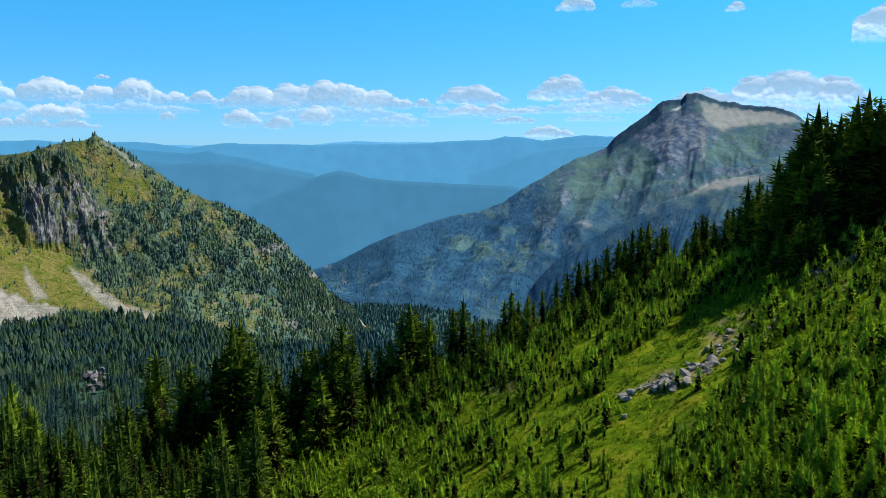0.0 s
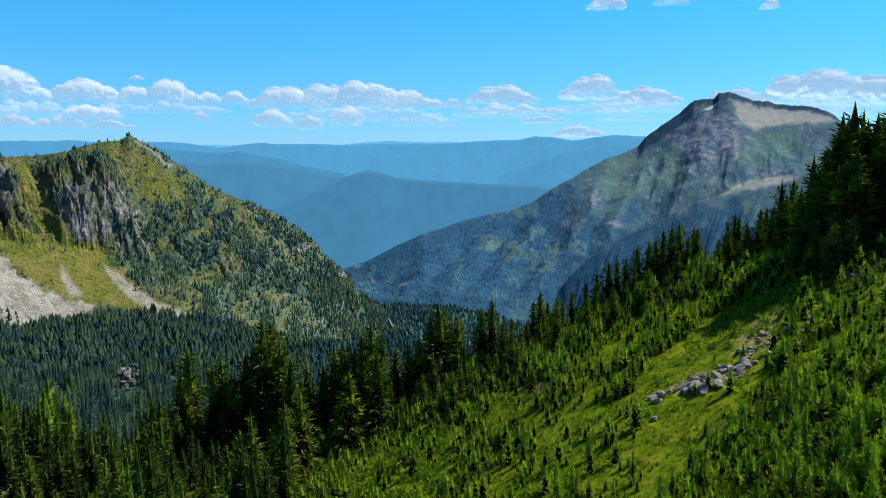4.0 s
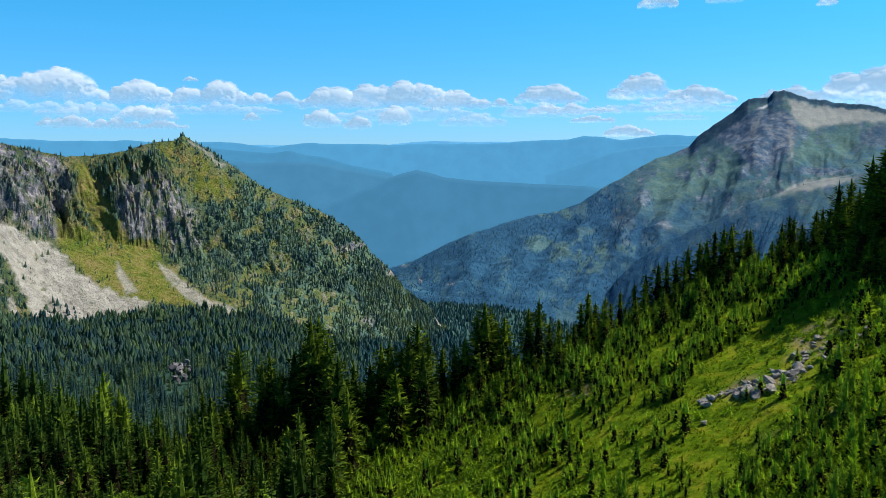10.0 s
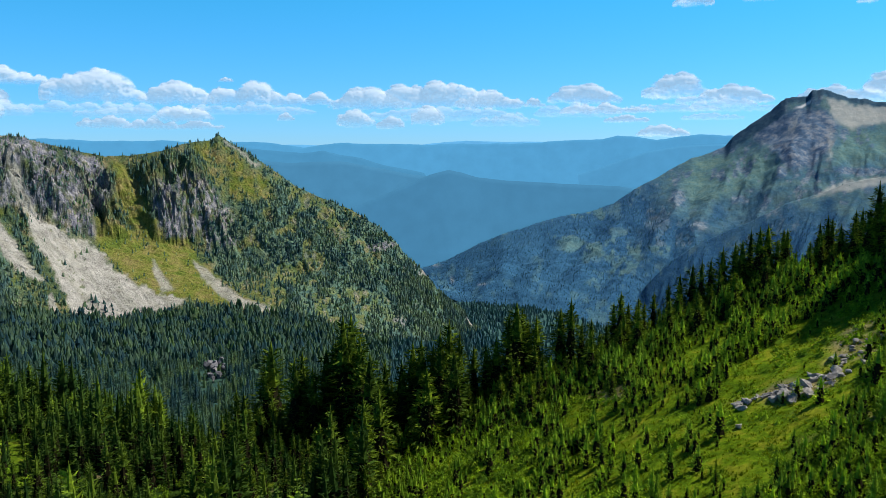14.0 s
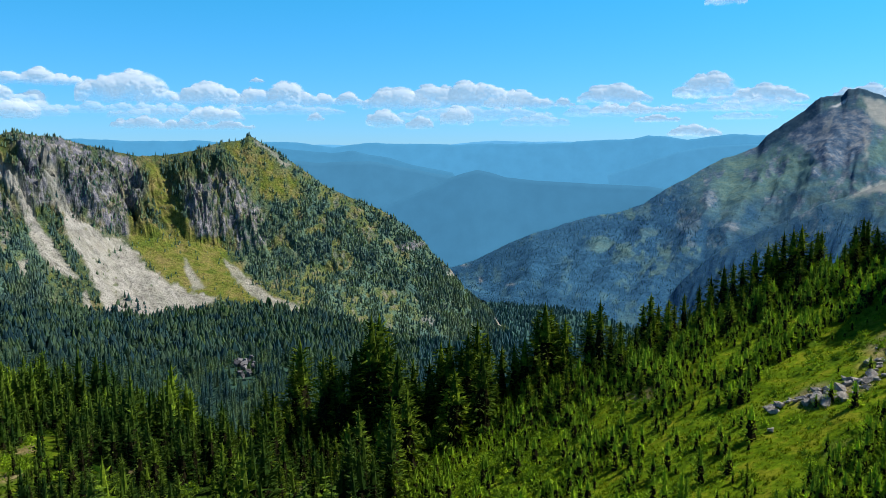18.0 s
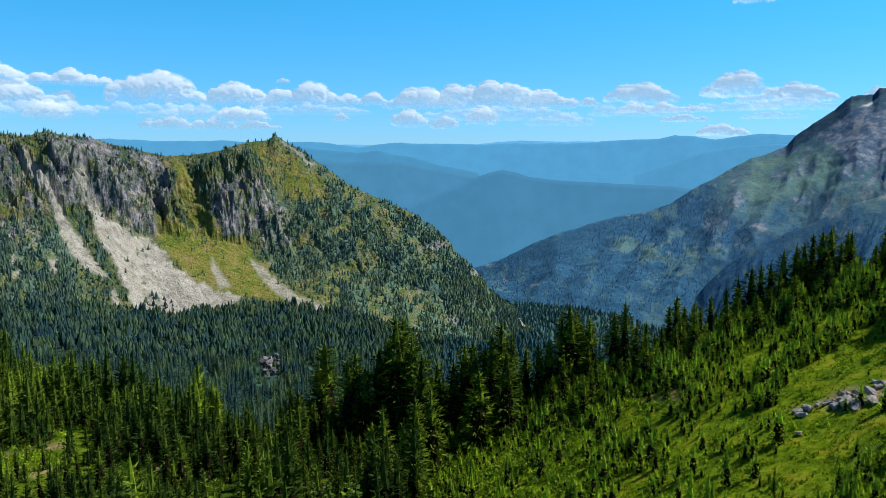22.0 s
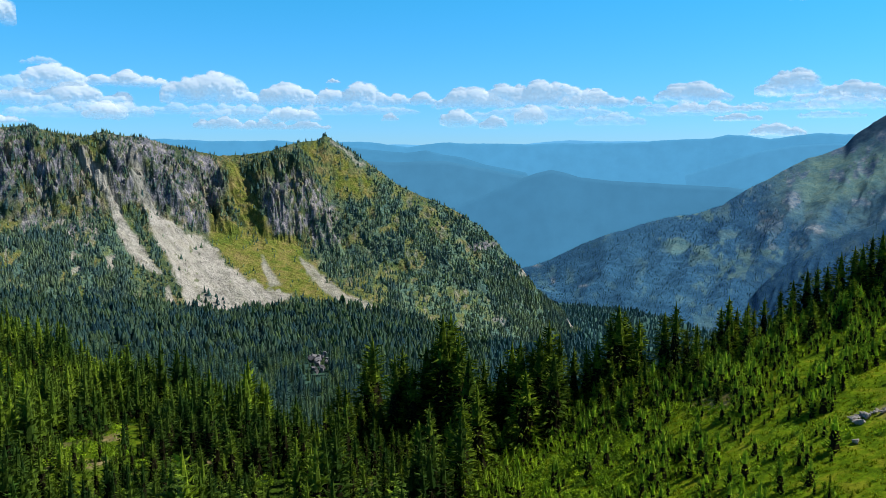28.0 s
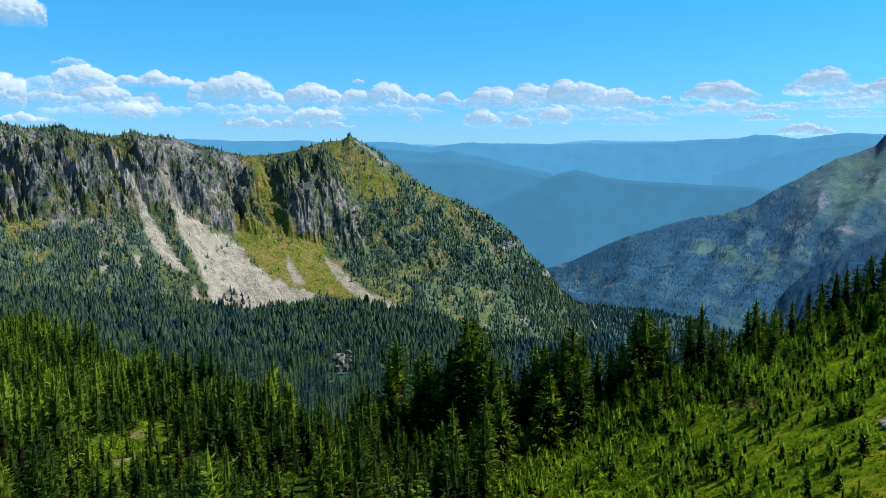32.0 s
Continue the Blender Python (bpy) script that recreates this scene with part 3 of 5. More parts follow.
def left_cover(A, EL, U):
    """How much bare rock, scree, grass and close forest there is at each place of the face."""
    n1, n2, n3 = fbm(A * 1.1, EL * 1.1, 4, 101), fbm(A * 3.1, EL * 2.2, 4, 107), fbm(A * 7, EL * 4.5, 3, 109)
    a, e = A + 0.3 * n2 + 0.15 * n3, EL + 0.25 * fbm(A * 2.3, EL * 2.3, 3, 113) + 0.12 * n3
    scree = region(a, e, SCREE_FAN, 0.16)
    for k, lines in enumerate(SCREE_CHUTES):
        scree = np.maximum(scree, (1.0, 0.95, 0.85, 0.8, 0.75)[k] * region(A + 0.1 * n2 + 0.08 * n3, EL + 0.12 * n2, lines, 0.12))
    for a0, e0, aw, ew in SCREE_SPOTS:
        scree = np.maximum(scree, 0.8 * smooth(0.35, 0.65, ell(a, e, a0, e0, aw, ew)))
    scree = np.maximum(scree, 0.75 * region(a, e, [(-22.9, 0.9), (-22.5, 0.7), (-20.3, -0.9), (-20.7, -1.0)], 0.1))
    scree = scree * (0.78 + 0.22 * smooth(-0.3, 0.3, fbm((A + 0.62 * EL) * 4, EL * 0.7, 4, 117)))
    # shrubs that hold on in the scree
    scree = scree * (1 - 0.75 * smooth(0.36, 0.5, n2 + 0.5 * n3 - 0.12) * (A < -31.5))
    grass = np.maximum(region(a, e, GRASS_BOWL, 0.25), 0.95 * region(a, e, GRASS_GULLY, 0.2))
    grass = np.maximum(grass, region(a, e, GRASS_TOP, 0.4) * (0.55 + 0.45 * smooth(-0.2, 0.2, n2)))
    grass = np.maximum(grass, 0.8 * ell(a, e, -38.35, 0.2, 0.35, 0.9))
    lawns = smooth(0.12, 0.38, n1 + 0.45 * n2 + 0.25 * ell(A, EL, -18.5, -8.6, 3.5, 2.2) + 0.2 * ell(A, EL, -18.5, -3.5, 3, 1.2))
    grass = np.maximum(grass, 0.55 * lawns * smooth(-24, -21.5, A + 0.3 * EL + 2) * (1 - smooth(-13, -9, A)))
    grass = np.maximum(grass, 0.65 * smooth(0.08, 0.4, n1 + 0.4 * n2) * (A < -35.5) * (EL < -3))
    rock = np.maximum.reduce([region(a, e, ROCK_SLAB, 0.25), region(a, e, ROCK_PILLARS, 0.2), 0.85 * region(a, e, ROCK_RIGHT, 0.3) * smooth(-0.35, 0.15, n2 + n3),
                              0.95 * region(a, e, ROCK_MIDDLE, 0.3) * smooth(-0.5, 0.0, n1 + 0.8 * n2), 0.95 * region(a, e, ROCK_LEFT, 0.4) * smooth(-0.35, 0.1, n1 + 0.9 * n2)])
    rock = np.maximum(rock, 0.85 * smooth(0.35, 0.6, ell(a, e, -41.5, -4.0, 1.6, 0.9) + ell(a, e, -38.9, -5.2, 1.2, 0.8) + 0.5 * n2))
    rock = np.maximum(rock, 0.8 * smooth(0.45, 0.62, 0.7 * n1 + n2) * (A > -23) * (1 - smooth(-11, -8, A)))
    rock = np.maximum(rock, 0.9 * smooth(0.3, 0.6, ell(a, e, -9.1, -8.6, 0.5, 0.35) + ell(a, e, -5.7, -12, 0.35, 0.55) + ell(a, e, -12.0, -6.6, 1.2, 0.3)))
    firs = np.maximum(smooth(-23.5, -20.5, A + 0.55 * EL + 2.5 + 1.5 * n1), (1 - smooth(-37, -34.5, A)) * (1 - smooth(-5.5, -3.5, EL + n1)))
    firs = np.maximum(firs, 0.9 * region(a, e, [(-24, -4.5), (-22, -5), (-20.5, -7.5), (-21, -9.6), (-23.5, -8.2)], 0.4))
    grass, scree = grass * (1 - scree), scree
    rock = rock * (0.25 + 0.75 * smooth(-0.25, 0.15, n3 + 0.5 * n2)) * (1 - grass) * (1 - scree)
    return rock, scree, grass, firs * (1 - grass) * (1 - rock) * (1 - scree)


cliff, scree, grass, firs = left_cover(A, EL, U)
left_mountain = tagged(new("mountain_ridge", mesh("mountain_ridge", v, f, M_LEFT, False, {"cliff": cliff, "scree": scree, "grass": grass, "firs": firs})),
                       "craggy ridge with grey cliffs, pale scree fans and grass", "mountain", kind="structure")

# ---------------- far peak ----------------
az = np.concatenate([np.arange(-16, 32, 0.09), np.arange(32, 52, 0.3)])
step = np.concatenate([np.linspace(-0.12, 1.0, 200), 1 + np.array([0.004, 0.015, 0.04, 0.1, 0.2, 0.4])])
A, R, v, f = sheet(az, step, right_land, *[np.interp(az, RIGHT[0], RIGHT[k]) for k in (4, 2)])
EL = np.degrees(np.arctan2(v[:, 2].reshape(A.shape), R))


def right_woods(A, EL):
    n1, n2 = fbm(A * 0.9, EL * 1.2, 5, 121), fbm(A * 4, EL * 3, 4, 127)
    firs = np.maximum(1 - smooth(-6.5, -2.5, EL + 3 * n1), 1 - smooth(5, 10, A + 3 * n1 + 0.5 * (EL + 4)))
    firs = firs * (1 - 0.6 * smooth(0.3, 0.6, n1 + 0.4 * n2))
    return firs * (1 - 0.8 * smooth(0.35, 0.6, ell(A, EL, 1.1, -6.7, 1.0, 0.35) + ell(A, EL, 4.6, -5.6, 0.8, 0.4) + 0.2 * n2))


PEAK_APRON = [(17.3, 3.3), (18.9, 2.75), (21, 2.66), (23.3, 2.3), (23.5, 1.7), (21.7, 1.75), (19.9, 1.55), (18.9, 1.25), (17.8, 2)]
PEAK_RIBS = [(13.4, 1.5), (15.9, 2.75), (17.4, 2.4), (18.2, 1.6), (17.7, 0), (16.7, -1.1), (15.3, -1.2), (14.2, 0.2), (13, 0.9)]
PEAK_DARK = [(21.7, 1.1), (22.7, 1.65), (23.6, 1.1), (23.2, 0.1), (21.7, 0.35)]
PEAK_STRIP = [(16.8, -3), (17.8, -2.45), (18.8, -2), (20.5, -1.7), (21.6, -1.75), (20.4, -2.2), (18.3, -2.75)]
PEAK_LAWN = [(9.4, -0.6), (11.6, 0), (14.2, -0.2), (14.9, -1.3), (14.2, -2.2), (11, -3.3), (9.3, -3.9), (8.7, -1.8)]
PEAK_LAWN_EAST = [(18.5, 1.2), (21.2, 1.2), (21.6, 0.3), (20.3, -0.6), (18, -0.9)]
n1, n2, n3 = fbm(A * 1.2, EL * 1.2, 5, 121), fbm(A * 4, EL * 3, 4, 127), fbm(A * 9, EL * 7, 3, 129)
a, e = A + 0.25 * n2 + 0.1 * n3, EL + 0.18 * fbm(A * 3, EL * 3, 3, 133)
CREST = np.interp(A, RIGHT[0], RIGHT[1])
firs = right_woods(A, EL)
cliff = np.maximum.reduce([region(a, e, PEAK_RIBS, 0.25), 0.9 * region(a, e, PEAK_DARK, 0.2), 0.75 * smooth(0.28, 0.5, n1 + 0.7 * n2) * smooth(4, 7, A) * (EL > -6.5)])
for a0, e0, aw, ew in ((8.5, -3.2, 0.55, 0.7), (7.2, -4.9, 0.9, 0.6), (9.9, -5.1, 0.7, 0.4), (14.9, -1.4, 0.35, 0.5), (12.4, -3.3, 0.6, 0.25), (19.5, -1.35, 1.8, 0.25), (11.2, 0.1, 0.9, 0.4)):
    cliff = np.maximum(cliff, 0.9 * smooth(0.3, 0.6, ell(a, e, a0, e0, aw, ew) + 0.25 * n3))
cap_and_shade = smooth(-0.42, -0.24, EL - CREST + 0.22 * n2) * smooth(10.8, 11.6, A) * (1 - smooth(23, 24, A))
# shadow of the left shoulder, painted as a thicker dark band
cap_and_shade = np.maximum(cap_and_shade, smooth(-1.0, -0.75, EL - CREST + 0.3 * n2) * smooth(11.0, 11.6, A) * (1 - smooth(14.6, 15.4, A)))
cap_and_shade = np.maximum(cap_and_shade, 0.6 * region(a, e, PEAK_DARK, 0.25))
snow = region(A + 0.06 * n3, EL + 0.04 * n2, [(15.4, 2.66), (15.9, 2.78), (16.4, 3.08), (16.45, 2.98), (15.95, 2.66)], 0.05)
scree = np.maximum.reduce([region(a, e, PEAK_APRON, 0.18), 0.85 * region(a, e, PEAK_STRIP, 0.15), 0.8 * ell(a, e, 17.7, 0.2, 0.13, 0.9), 0.6 * ell(a - 0.36 * (e - 1.6), e, 15.55, 1.6, 0.1, 0.8),
                           0.8 * ell(a, e, -7.1, -9.1, 0.12, 0.2), 0.6 * ell(a, e, -8.2, -8.05, 0.25, 0.08), 0.6 * ell(a, e, -4.9, -9.4, 0.3, 0.08)])
lawn = np.maximum.reduce([0.75 * region(a, e, PEAK_LAWN, 0.5), 0.8 * region(a, e, PEAK_LAWN_EAST, 0.3), 0.9 * smooth(0.35, 0.6, ell(a, e, 1.3, -6.4, 0.9, 0.7) + ell(a + e * 0.8, e, -2.4, -6.9, 0.5, 0.5) + 0.2 * n2),
                          0.6 * smooth(0.25, 0.5, n1 + 0.5 * n2) * (1 - smooth(14, 17, A))]) * (1 - cliff) * (1 - scree)
firs = firs * (1 - 0.8 * lawn)
right_mountain = tagged(new("mountain_peak", mesh("mountain_peak", v, f, M_RIGHT, True, {"cliff": cliff * (1 - 0.6 * firs), "lawn": lawn, "scree": scree * (1 - cap_and_shade), "cap_and_shade": cap_and_shade, "woods_haze": 0.5 * (1 - smooth(-6, 9, A + 0.9 * (EL + 6) + 2 * n1)), "firs": firs * (1 - 0.5 * cliff), "snow": snow})),
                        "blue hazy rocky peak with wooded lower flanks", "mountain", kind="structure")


# ---------------- distant ridges ----------------
def far_ridge(name, rows, dist, colour, glow, label, drop=420, seed=0, rough=0.1):
    b, e = knots(rows)
    az = np.arange(b[0] - 6, b[-1] + 6, 0.2)
    el = np.interp(az, b, e) + rough * fbm(az / 1.6, az * 0 + 0.5, 5, seed, 0.6)
    el = el - 1.6 * np.maximum(b[0] - az, 0) - 1.6 * np.maximum(az - b[-1], 0)
    crest = dist * tan_d(el)
    s = np.linspace(-1, 0.25, 46)

    def height(A, R):
        t = (R - dist) / 420
        i = np.searchsorted(az, A.ravel() - 1e-6).reshape(A.shape)
        zc = crest[np.clip(i, 0, len(az) - 1)]
        fold = 12 * fbm(A / 2.0 + 2.2 * t, t * 2.0, 5, seed + 5) * smooth(0, 0.35, -t)
        return np.where(t < 0, zc + t * drop + fold, zc - t * drop)
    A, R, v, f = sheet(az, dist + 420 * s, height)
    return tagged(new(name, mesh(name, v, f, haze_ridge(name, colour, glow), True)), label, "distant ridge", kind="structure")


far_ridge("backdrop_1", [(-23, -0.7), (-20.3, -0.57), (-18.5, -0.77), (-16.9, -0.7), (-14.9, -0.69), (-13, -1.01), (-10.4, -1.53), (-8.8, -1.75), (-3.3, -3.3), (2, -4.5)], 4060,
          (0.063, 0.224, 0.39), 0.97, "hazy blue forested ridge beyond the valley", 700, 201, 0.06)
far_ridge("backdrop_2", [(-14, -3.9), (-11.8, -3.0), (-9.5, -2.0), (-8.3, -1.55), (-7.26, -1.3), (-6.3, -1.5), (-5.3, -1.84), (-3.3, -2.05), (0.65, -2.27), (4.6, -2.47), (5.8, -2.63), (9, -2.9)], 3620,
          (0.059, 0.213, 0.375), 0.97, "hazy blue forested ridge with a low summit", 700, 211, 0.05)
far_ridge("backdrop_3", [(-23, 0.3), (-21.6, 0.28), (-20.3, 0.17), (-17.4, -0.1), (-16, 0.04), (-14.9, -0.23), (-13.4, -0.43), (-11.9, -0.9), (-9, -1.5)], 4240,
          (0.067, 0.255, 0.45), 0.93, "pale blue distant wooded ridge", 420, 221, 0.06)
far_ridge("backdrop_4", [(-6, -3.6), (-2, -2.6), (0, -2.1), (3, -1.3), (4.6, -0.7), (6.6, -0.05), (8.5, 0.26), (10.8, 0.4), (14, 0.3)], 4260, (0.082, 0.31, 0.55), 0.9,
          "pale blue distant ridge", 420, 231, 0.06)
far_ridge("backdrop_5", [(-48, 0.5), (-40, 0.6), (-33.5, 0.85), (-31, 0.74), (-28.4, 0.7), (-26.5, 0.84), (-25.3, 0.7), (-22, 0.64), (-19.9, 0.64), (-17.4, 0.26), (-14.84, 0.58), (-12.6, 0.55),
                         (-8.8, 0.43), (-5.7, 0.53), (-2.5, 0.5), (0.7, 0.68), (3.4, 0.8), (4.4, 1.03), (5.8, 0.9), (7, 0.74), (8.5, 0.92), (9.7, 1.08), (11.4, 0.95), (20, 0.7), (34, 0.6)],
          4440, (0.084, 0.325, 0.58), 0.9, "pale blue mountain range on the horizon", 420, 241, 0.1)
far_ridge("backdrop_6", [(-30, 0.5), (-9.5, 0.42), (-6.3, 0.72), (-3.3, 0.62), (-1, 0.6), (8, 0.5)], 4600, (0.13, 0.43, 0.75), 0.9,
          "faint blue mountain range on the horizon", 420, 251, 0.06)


# ---------------- conifers ----------------
def slivers(p, d, side, length, width):
    """One thin triangle of needles or leaves at each p, pointing along d."""
    w = side * width[:, None]
    return np.stack([p - w, p + w, p + d * length[:, None]], 1)


def unit(v):
    return v / np.maximum(np.linalg.norm(v, axis=-1, keepdims=True), 1e-9)


def fir_crown(radius, whorls, per, twigs, seed, start=0.02, power=0.75, ragged=0.35, fine=1.0, core=0.45, dark=0.0):
    """A unit-high fir: whorls of drooping boughs feathered with small sprays, round a dense heart whose lower tiers are
    painted dark as shade.
    """
    rng = np.random.default_rng(seed)
    lev = start + (0.975 - start) * ((np.arange(whorls) + 0.2) / whorls) ** 0.95
    zz = np.clip(np.repeat(lev, per) + rng.uniform(-0.7, 0.7, whorls * per) / whorls, start * 0.5, 0.975)
    n = len(zz)
    ang = np.tile(np.arange(per) * 2 * math.pi / per, whorls) + np.repeat(rng.uniform(0, 6.28, whorls), per) + rng.uniform(-0.35, 0.35, n)
    lop = 1 + 0.13 * np.sin(ang + rng.uniform(0, 6)) + 0.12 * np.sin(zz * 23 + rng.uniform(0, 6)) + 0.1 * np.sin(zz * 47 + ang)
    L = radius * ((1 - zz) ** power * 0.97 + 0.03) * rng.uniform(1 - ragged, 1 + ragged * 0.5, n) * lop * np.minimum(1, 0.72 + zz * 3)
    d = np.stack([np.cos(ang), np.sin(ang), 0 * ang], 1)
    side = np.stack([-np.sin(ang), np.cos(ang), 0 * ang], 1)
    up = np.array([0, 0, 1.0])
    drop = rng.uniform(0.45, 0.85, n) * (1 - 0.45 * zz)
    rise = 0.12 + 0.6 * zz ** 3

    def spine(q):
        return d * (L * q)[:, None] + up * (zz + L * (rise * q - drop * q * q))[:, None]
    w = L * (math.pi / per) * rng.uniform(0.3, 0.5, n)
    b0, m, t = spine(0.05) + up * (0.08 * L)[:, None], spine(0.55), spine(1.0) + up * (0.06 * L)[:, None]
    sag = up * (w * rng.uniform(0.5, 1.0, n))[:, None]
    tris = [np.stack([b0, m - side * w[:, None] - sag, t], 1), np.stack([b0, t, m + side * w[:, None] - sag], 1)]
    for k in range(twigs):
        q = (k + 0.7 + rng.uniform(-0.25, 0.25, n)) / twigs
        for sg in (-1, 1):
            ln = (0.2 + 0.42 * (1 - q)) * L * rng.uniform(0.6, 1.2, n)
            way = unit(d * rng.uniform(0.45, 0.8, n)[:, None] + side * (sg * rng.uniform(0.6, 1.0, n))[:, None] + up * rng.uniform(-0.55, 0.15, n)[:, None])
            across = unit(np.cross(way, up + d * rng.uniform(-0.6, 0.6, n)[:, None]))
            tris.append(slivers(spine(q), way, across, ln, ln * rng.uniform(0.16, 0.28, n) * fine))
    v = np.concatenate(tris).reshape(-1, 3)
    f = np.arange(len(v)).reshape(-1, 3)
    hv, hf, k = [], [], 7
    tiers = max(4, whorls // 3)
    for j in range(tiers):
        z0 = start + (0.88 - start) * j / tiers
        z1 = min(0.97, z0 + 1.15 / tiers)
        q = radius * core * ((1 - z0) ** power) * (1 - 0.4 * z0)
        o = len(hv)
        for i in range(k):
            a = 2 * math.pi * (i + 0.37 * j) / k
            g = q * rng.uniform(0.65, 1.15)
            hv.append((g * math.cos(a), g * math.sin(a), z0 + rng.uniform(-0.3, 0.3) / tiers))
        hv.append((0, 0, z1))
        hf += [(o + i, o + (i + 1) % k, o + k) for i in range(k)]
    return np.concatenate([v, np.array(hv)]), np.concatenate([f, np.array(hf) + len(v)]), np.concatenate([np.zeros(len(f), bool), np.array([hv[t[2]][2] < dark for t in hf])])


def young_crown(radius, sprays, seed, power=0.8, dark=6, lift=0.25, uneven=1.0):
    """A unit-high small or far fir: a close cone of small upturned sprays over a heart painted dark as shade."""
    rng = np.random.default_rng(seed)
    z = 0.02 + 0.93 * (np.arange(sprays) + rng.uniform(0, 1, sprays)) / sprays
    z = 1 - (1 - z) ** 0.72
    a = rng.uniform(0, 6.28, sprays)
    tier = 1 + uneven * (0.22 * np.sin(z * 38 + rng.uniform(0, 6)) + 0.18 * np.sin(2 * a + z * 9))
    q = radius * (1 - z) ** power * tier * rng.uniform(0.55, 0.95, sprays)
    out = np.stack([np.cos(a), np.sin(a), 0 * a], 1)
    p = out * q[:, None] + np.array([0, 0, 1.0]) * z[:, None]
    way = unit(out * rng.uniform(0.5, 1.0, sprays)[:, None] + np.array([0, 0, 1.0]) * (lift + 0.9 * z * rng.uniform(0.4, 1, sprays))[:, None] + rng.normal(0, 0.14, (sprays, 3)))
    ln = (0.055 + 0.3 * radius * (1 - z)) * rng.uniform(0.7, 1.25, sprays) * (90 / sprays) ** 0.3
    across = unit(np.cross(way, out * 0.4 + rng.normal(0, 0.6, (sprays, 3))))
    v = slivers(p - way * (0.25 * ln)[:, None], way, across, ln * 1.25, ln * rng.uniform(0.15, 0.27, sprays)).reshape(-1, 3)
    k, hv, hf = 6, [], []
    for z0, z1 in ((-0.02, 0.5), (0.3, 0.75), (0.55, 0.97)):
        o = len(hv)
        hv += [(0.55 * radius * (1 - max(z0, 0)) ** power * math.cos(i * 6.2832 / k + z0), 0.55 * radius * (1 - max(z0, 0)) ** power * math.sin(i * 6.2832 / k + z0), z0) for i in range(k)] + [(0, 0, z1)]
        hf += [(o + i, o + (i + 1) % k, o + k) for i in range(k)]
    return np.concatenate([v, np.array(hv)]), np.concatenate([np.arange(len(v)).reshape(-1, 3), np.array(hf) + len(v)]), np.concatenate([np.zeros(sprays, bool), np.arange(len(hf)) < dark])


def bush_shape(leaves, seed, tall=0.8, size=0.26):
    """A unit-wide leafy shrub: a lumpy dome of small upturned leaf clumps over a dark heart."""
    rng = np.random.default_rng(seed)
    a, c = rng.uniform(0, 6.28, leaves), rng.uniform(0.02, 1, leaves) ** 0.8
    lump = 1 + 0.25 * np.sin(3 * a + rng.uniform(0, 6)) + 0.15 * np.sin(5 * a + 4 * c)
    s = np.sqrt(1 - c * c) * 0.5 * lump
    p = np.stack([np.cos(a) * s, np.sin(a) * s, c * tall * 0.72 * lump], 1) * rng.uniform(0.75, 1.0, leaves)[:, None]
    out = unit(p + [0, 0, 0.25] + rng.normal(0, 0.22, (leaves, 3)))
    across = unit(np.cross(out, rng.normal(0, 1, (leaves, 3))))
    ln = size * rng.uniform(0.6, 1.3, leaves)
    v = slivers(p - out * (0.3 * ln)[:, None], out, across, ln * 1.3, ln * rng.uniform(0.25, 0.45, leaves)).reshape(-1, 3)
    k = 6
    hv = [(0.34 * math.cos(i * 6.2832 / k), 0.34 * math.sin(i * 6.2832 / k), -0.08) for i in range(k)] + [(0, 0, tall * 0.55)]
    hf = [(i, (i + 1) % k, k) for i in range(k)]
    return np.concatenate([v, np.array(hv)]), np.concatenate([np.arange(len(v)).reshape(-1, 3), np.array(hf) + len(v)]), np.zeros(leaves + k, bool)


def trunk_mesh(h, r):
    k, rows = 8, 6
    v, f = [], []
    for j in range(rows):
        q = j / (rows - 1)
        for i in range(k):
            a = 2 * math.pi * i / k
            rr = r * (1 - 0.92 * q) * (1.35 if j == 0 else 1)
            v.append((rr * math.cos(a), rr * math.sin(a), -0.5 + q * (h * 0.95 + 0.5)))
    for j in range(rows - 1):
        for i in range(k):
            f.append((j * k + i, j * k + (i + 1) % k, (j + 1) * k + (i + 1) % k, (j + 1) * k + i))
    return mesh("trunk", v, f, M_BARK, True)


def scatter(points, heights, shapes, rng, width=(0.85, 1.2)):
    """One joined mesh of many plants: shapes are unit-height crowns."""
    vs, fs, tones, inner, base = [], [], [], [], 0
    pick = rng.integers(0, len(shapes), len(points))
    for k, (sv, sf, si) in enumerate(shapes):
        m = pick == k
        p, h = points[m], heights[m]
        if not len(p):
            continue
        a = rng.uniform(0, 2 * math.pi, len(p))
        w = h * rng.uniform(*width, len(p))
        c, s = np.cos(a), np.sin(a)
        x = (sv[None, :, 0] * c[:, None] - sv[None, :, 1] * s[:, None]) * w[:, None] + p[:, None, 0]
        y = (sv[None, :, 0] * s[:, None] + sv[None, :, 1] * c[:, None]) * w[:, None] + p[:, None, 1]
        z = sv[None, :, 2] * h[:, None] + p[:, None, 2]
        vs.append(np.stack([x, y, z], -1).reshape(-1, 3))
        fs.append((sf[None] + (np.arange(len(p)) * len(sv))[:, None, None]).reshape(-1, 3) + base)
        inner.append(np.tile(si, len(p)))
        tones.append(np.repeat(rng.uniform(0, 1, len(p)), len(sv)))
        base += len(p) * len(sv)
    return np.concatenate(vs), np.concatenate(fs), {"tone": np.concatenate(tones)}, np.concatenate(inner)


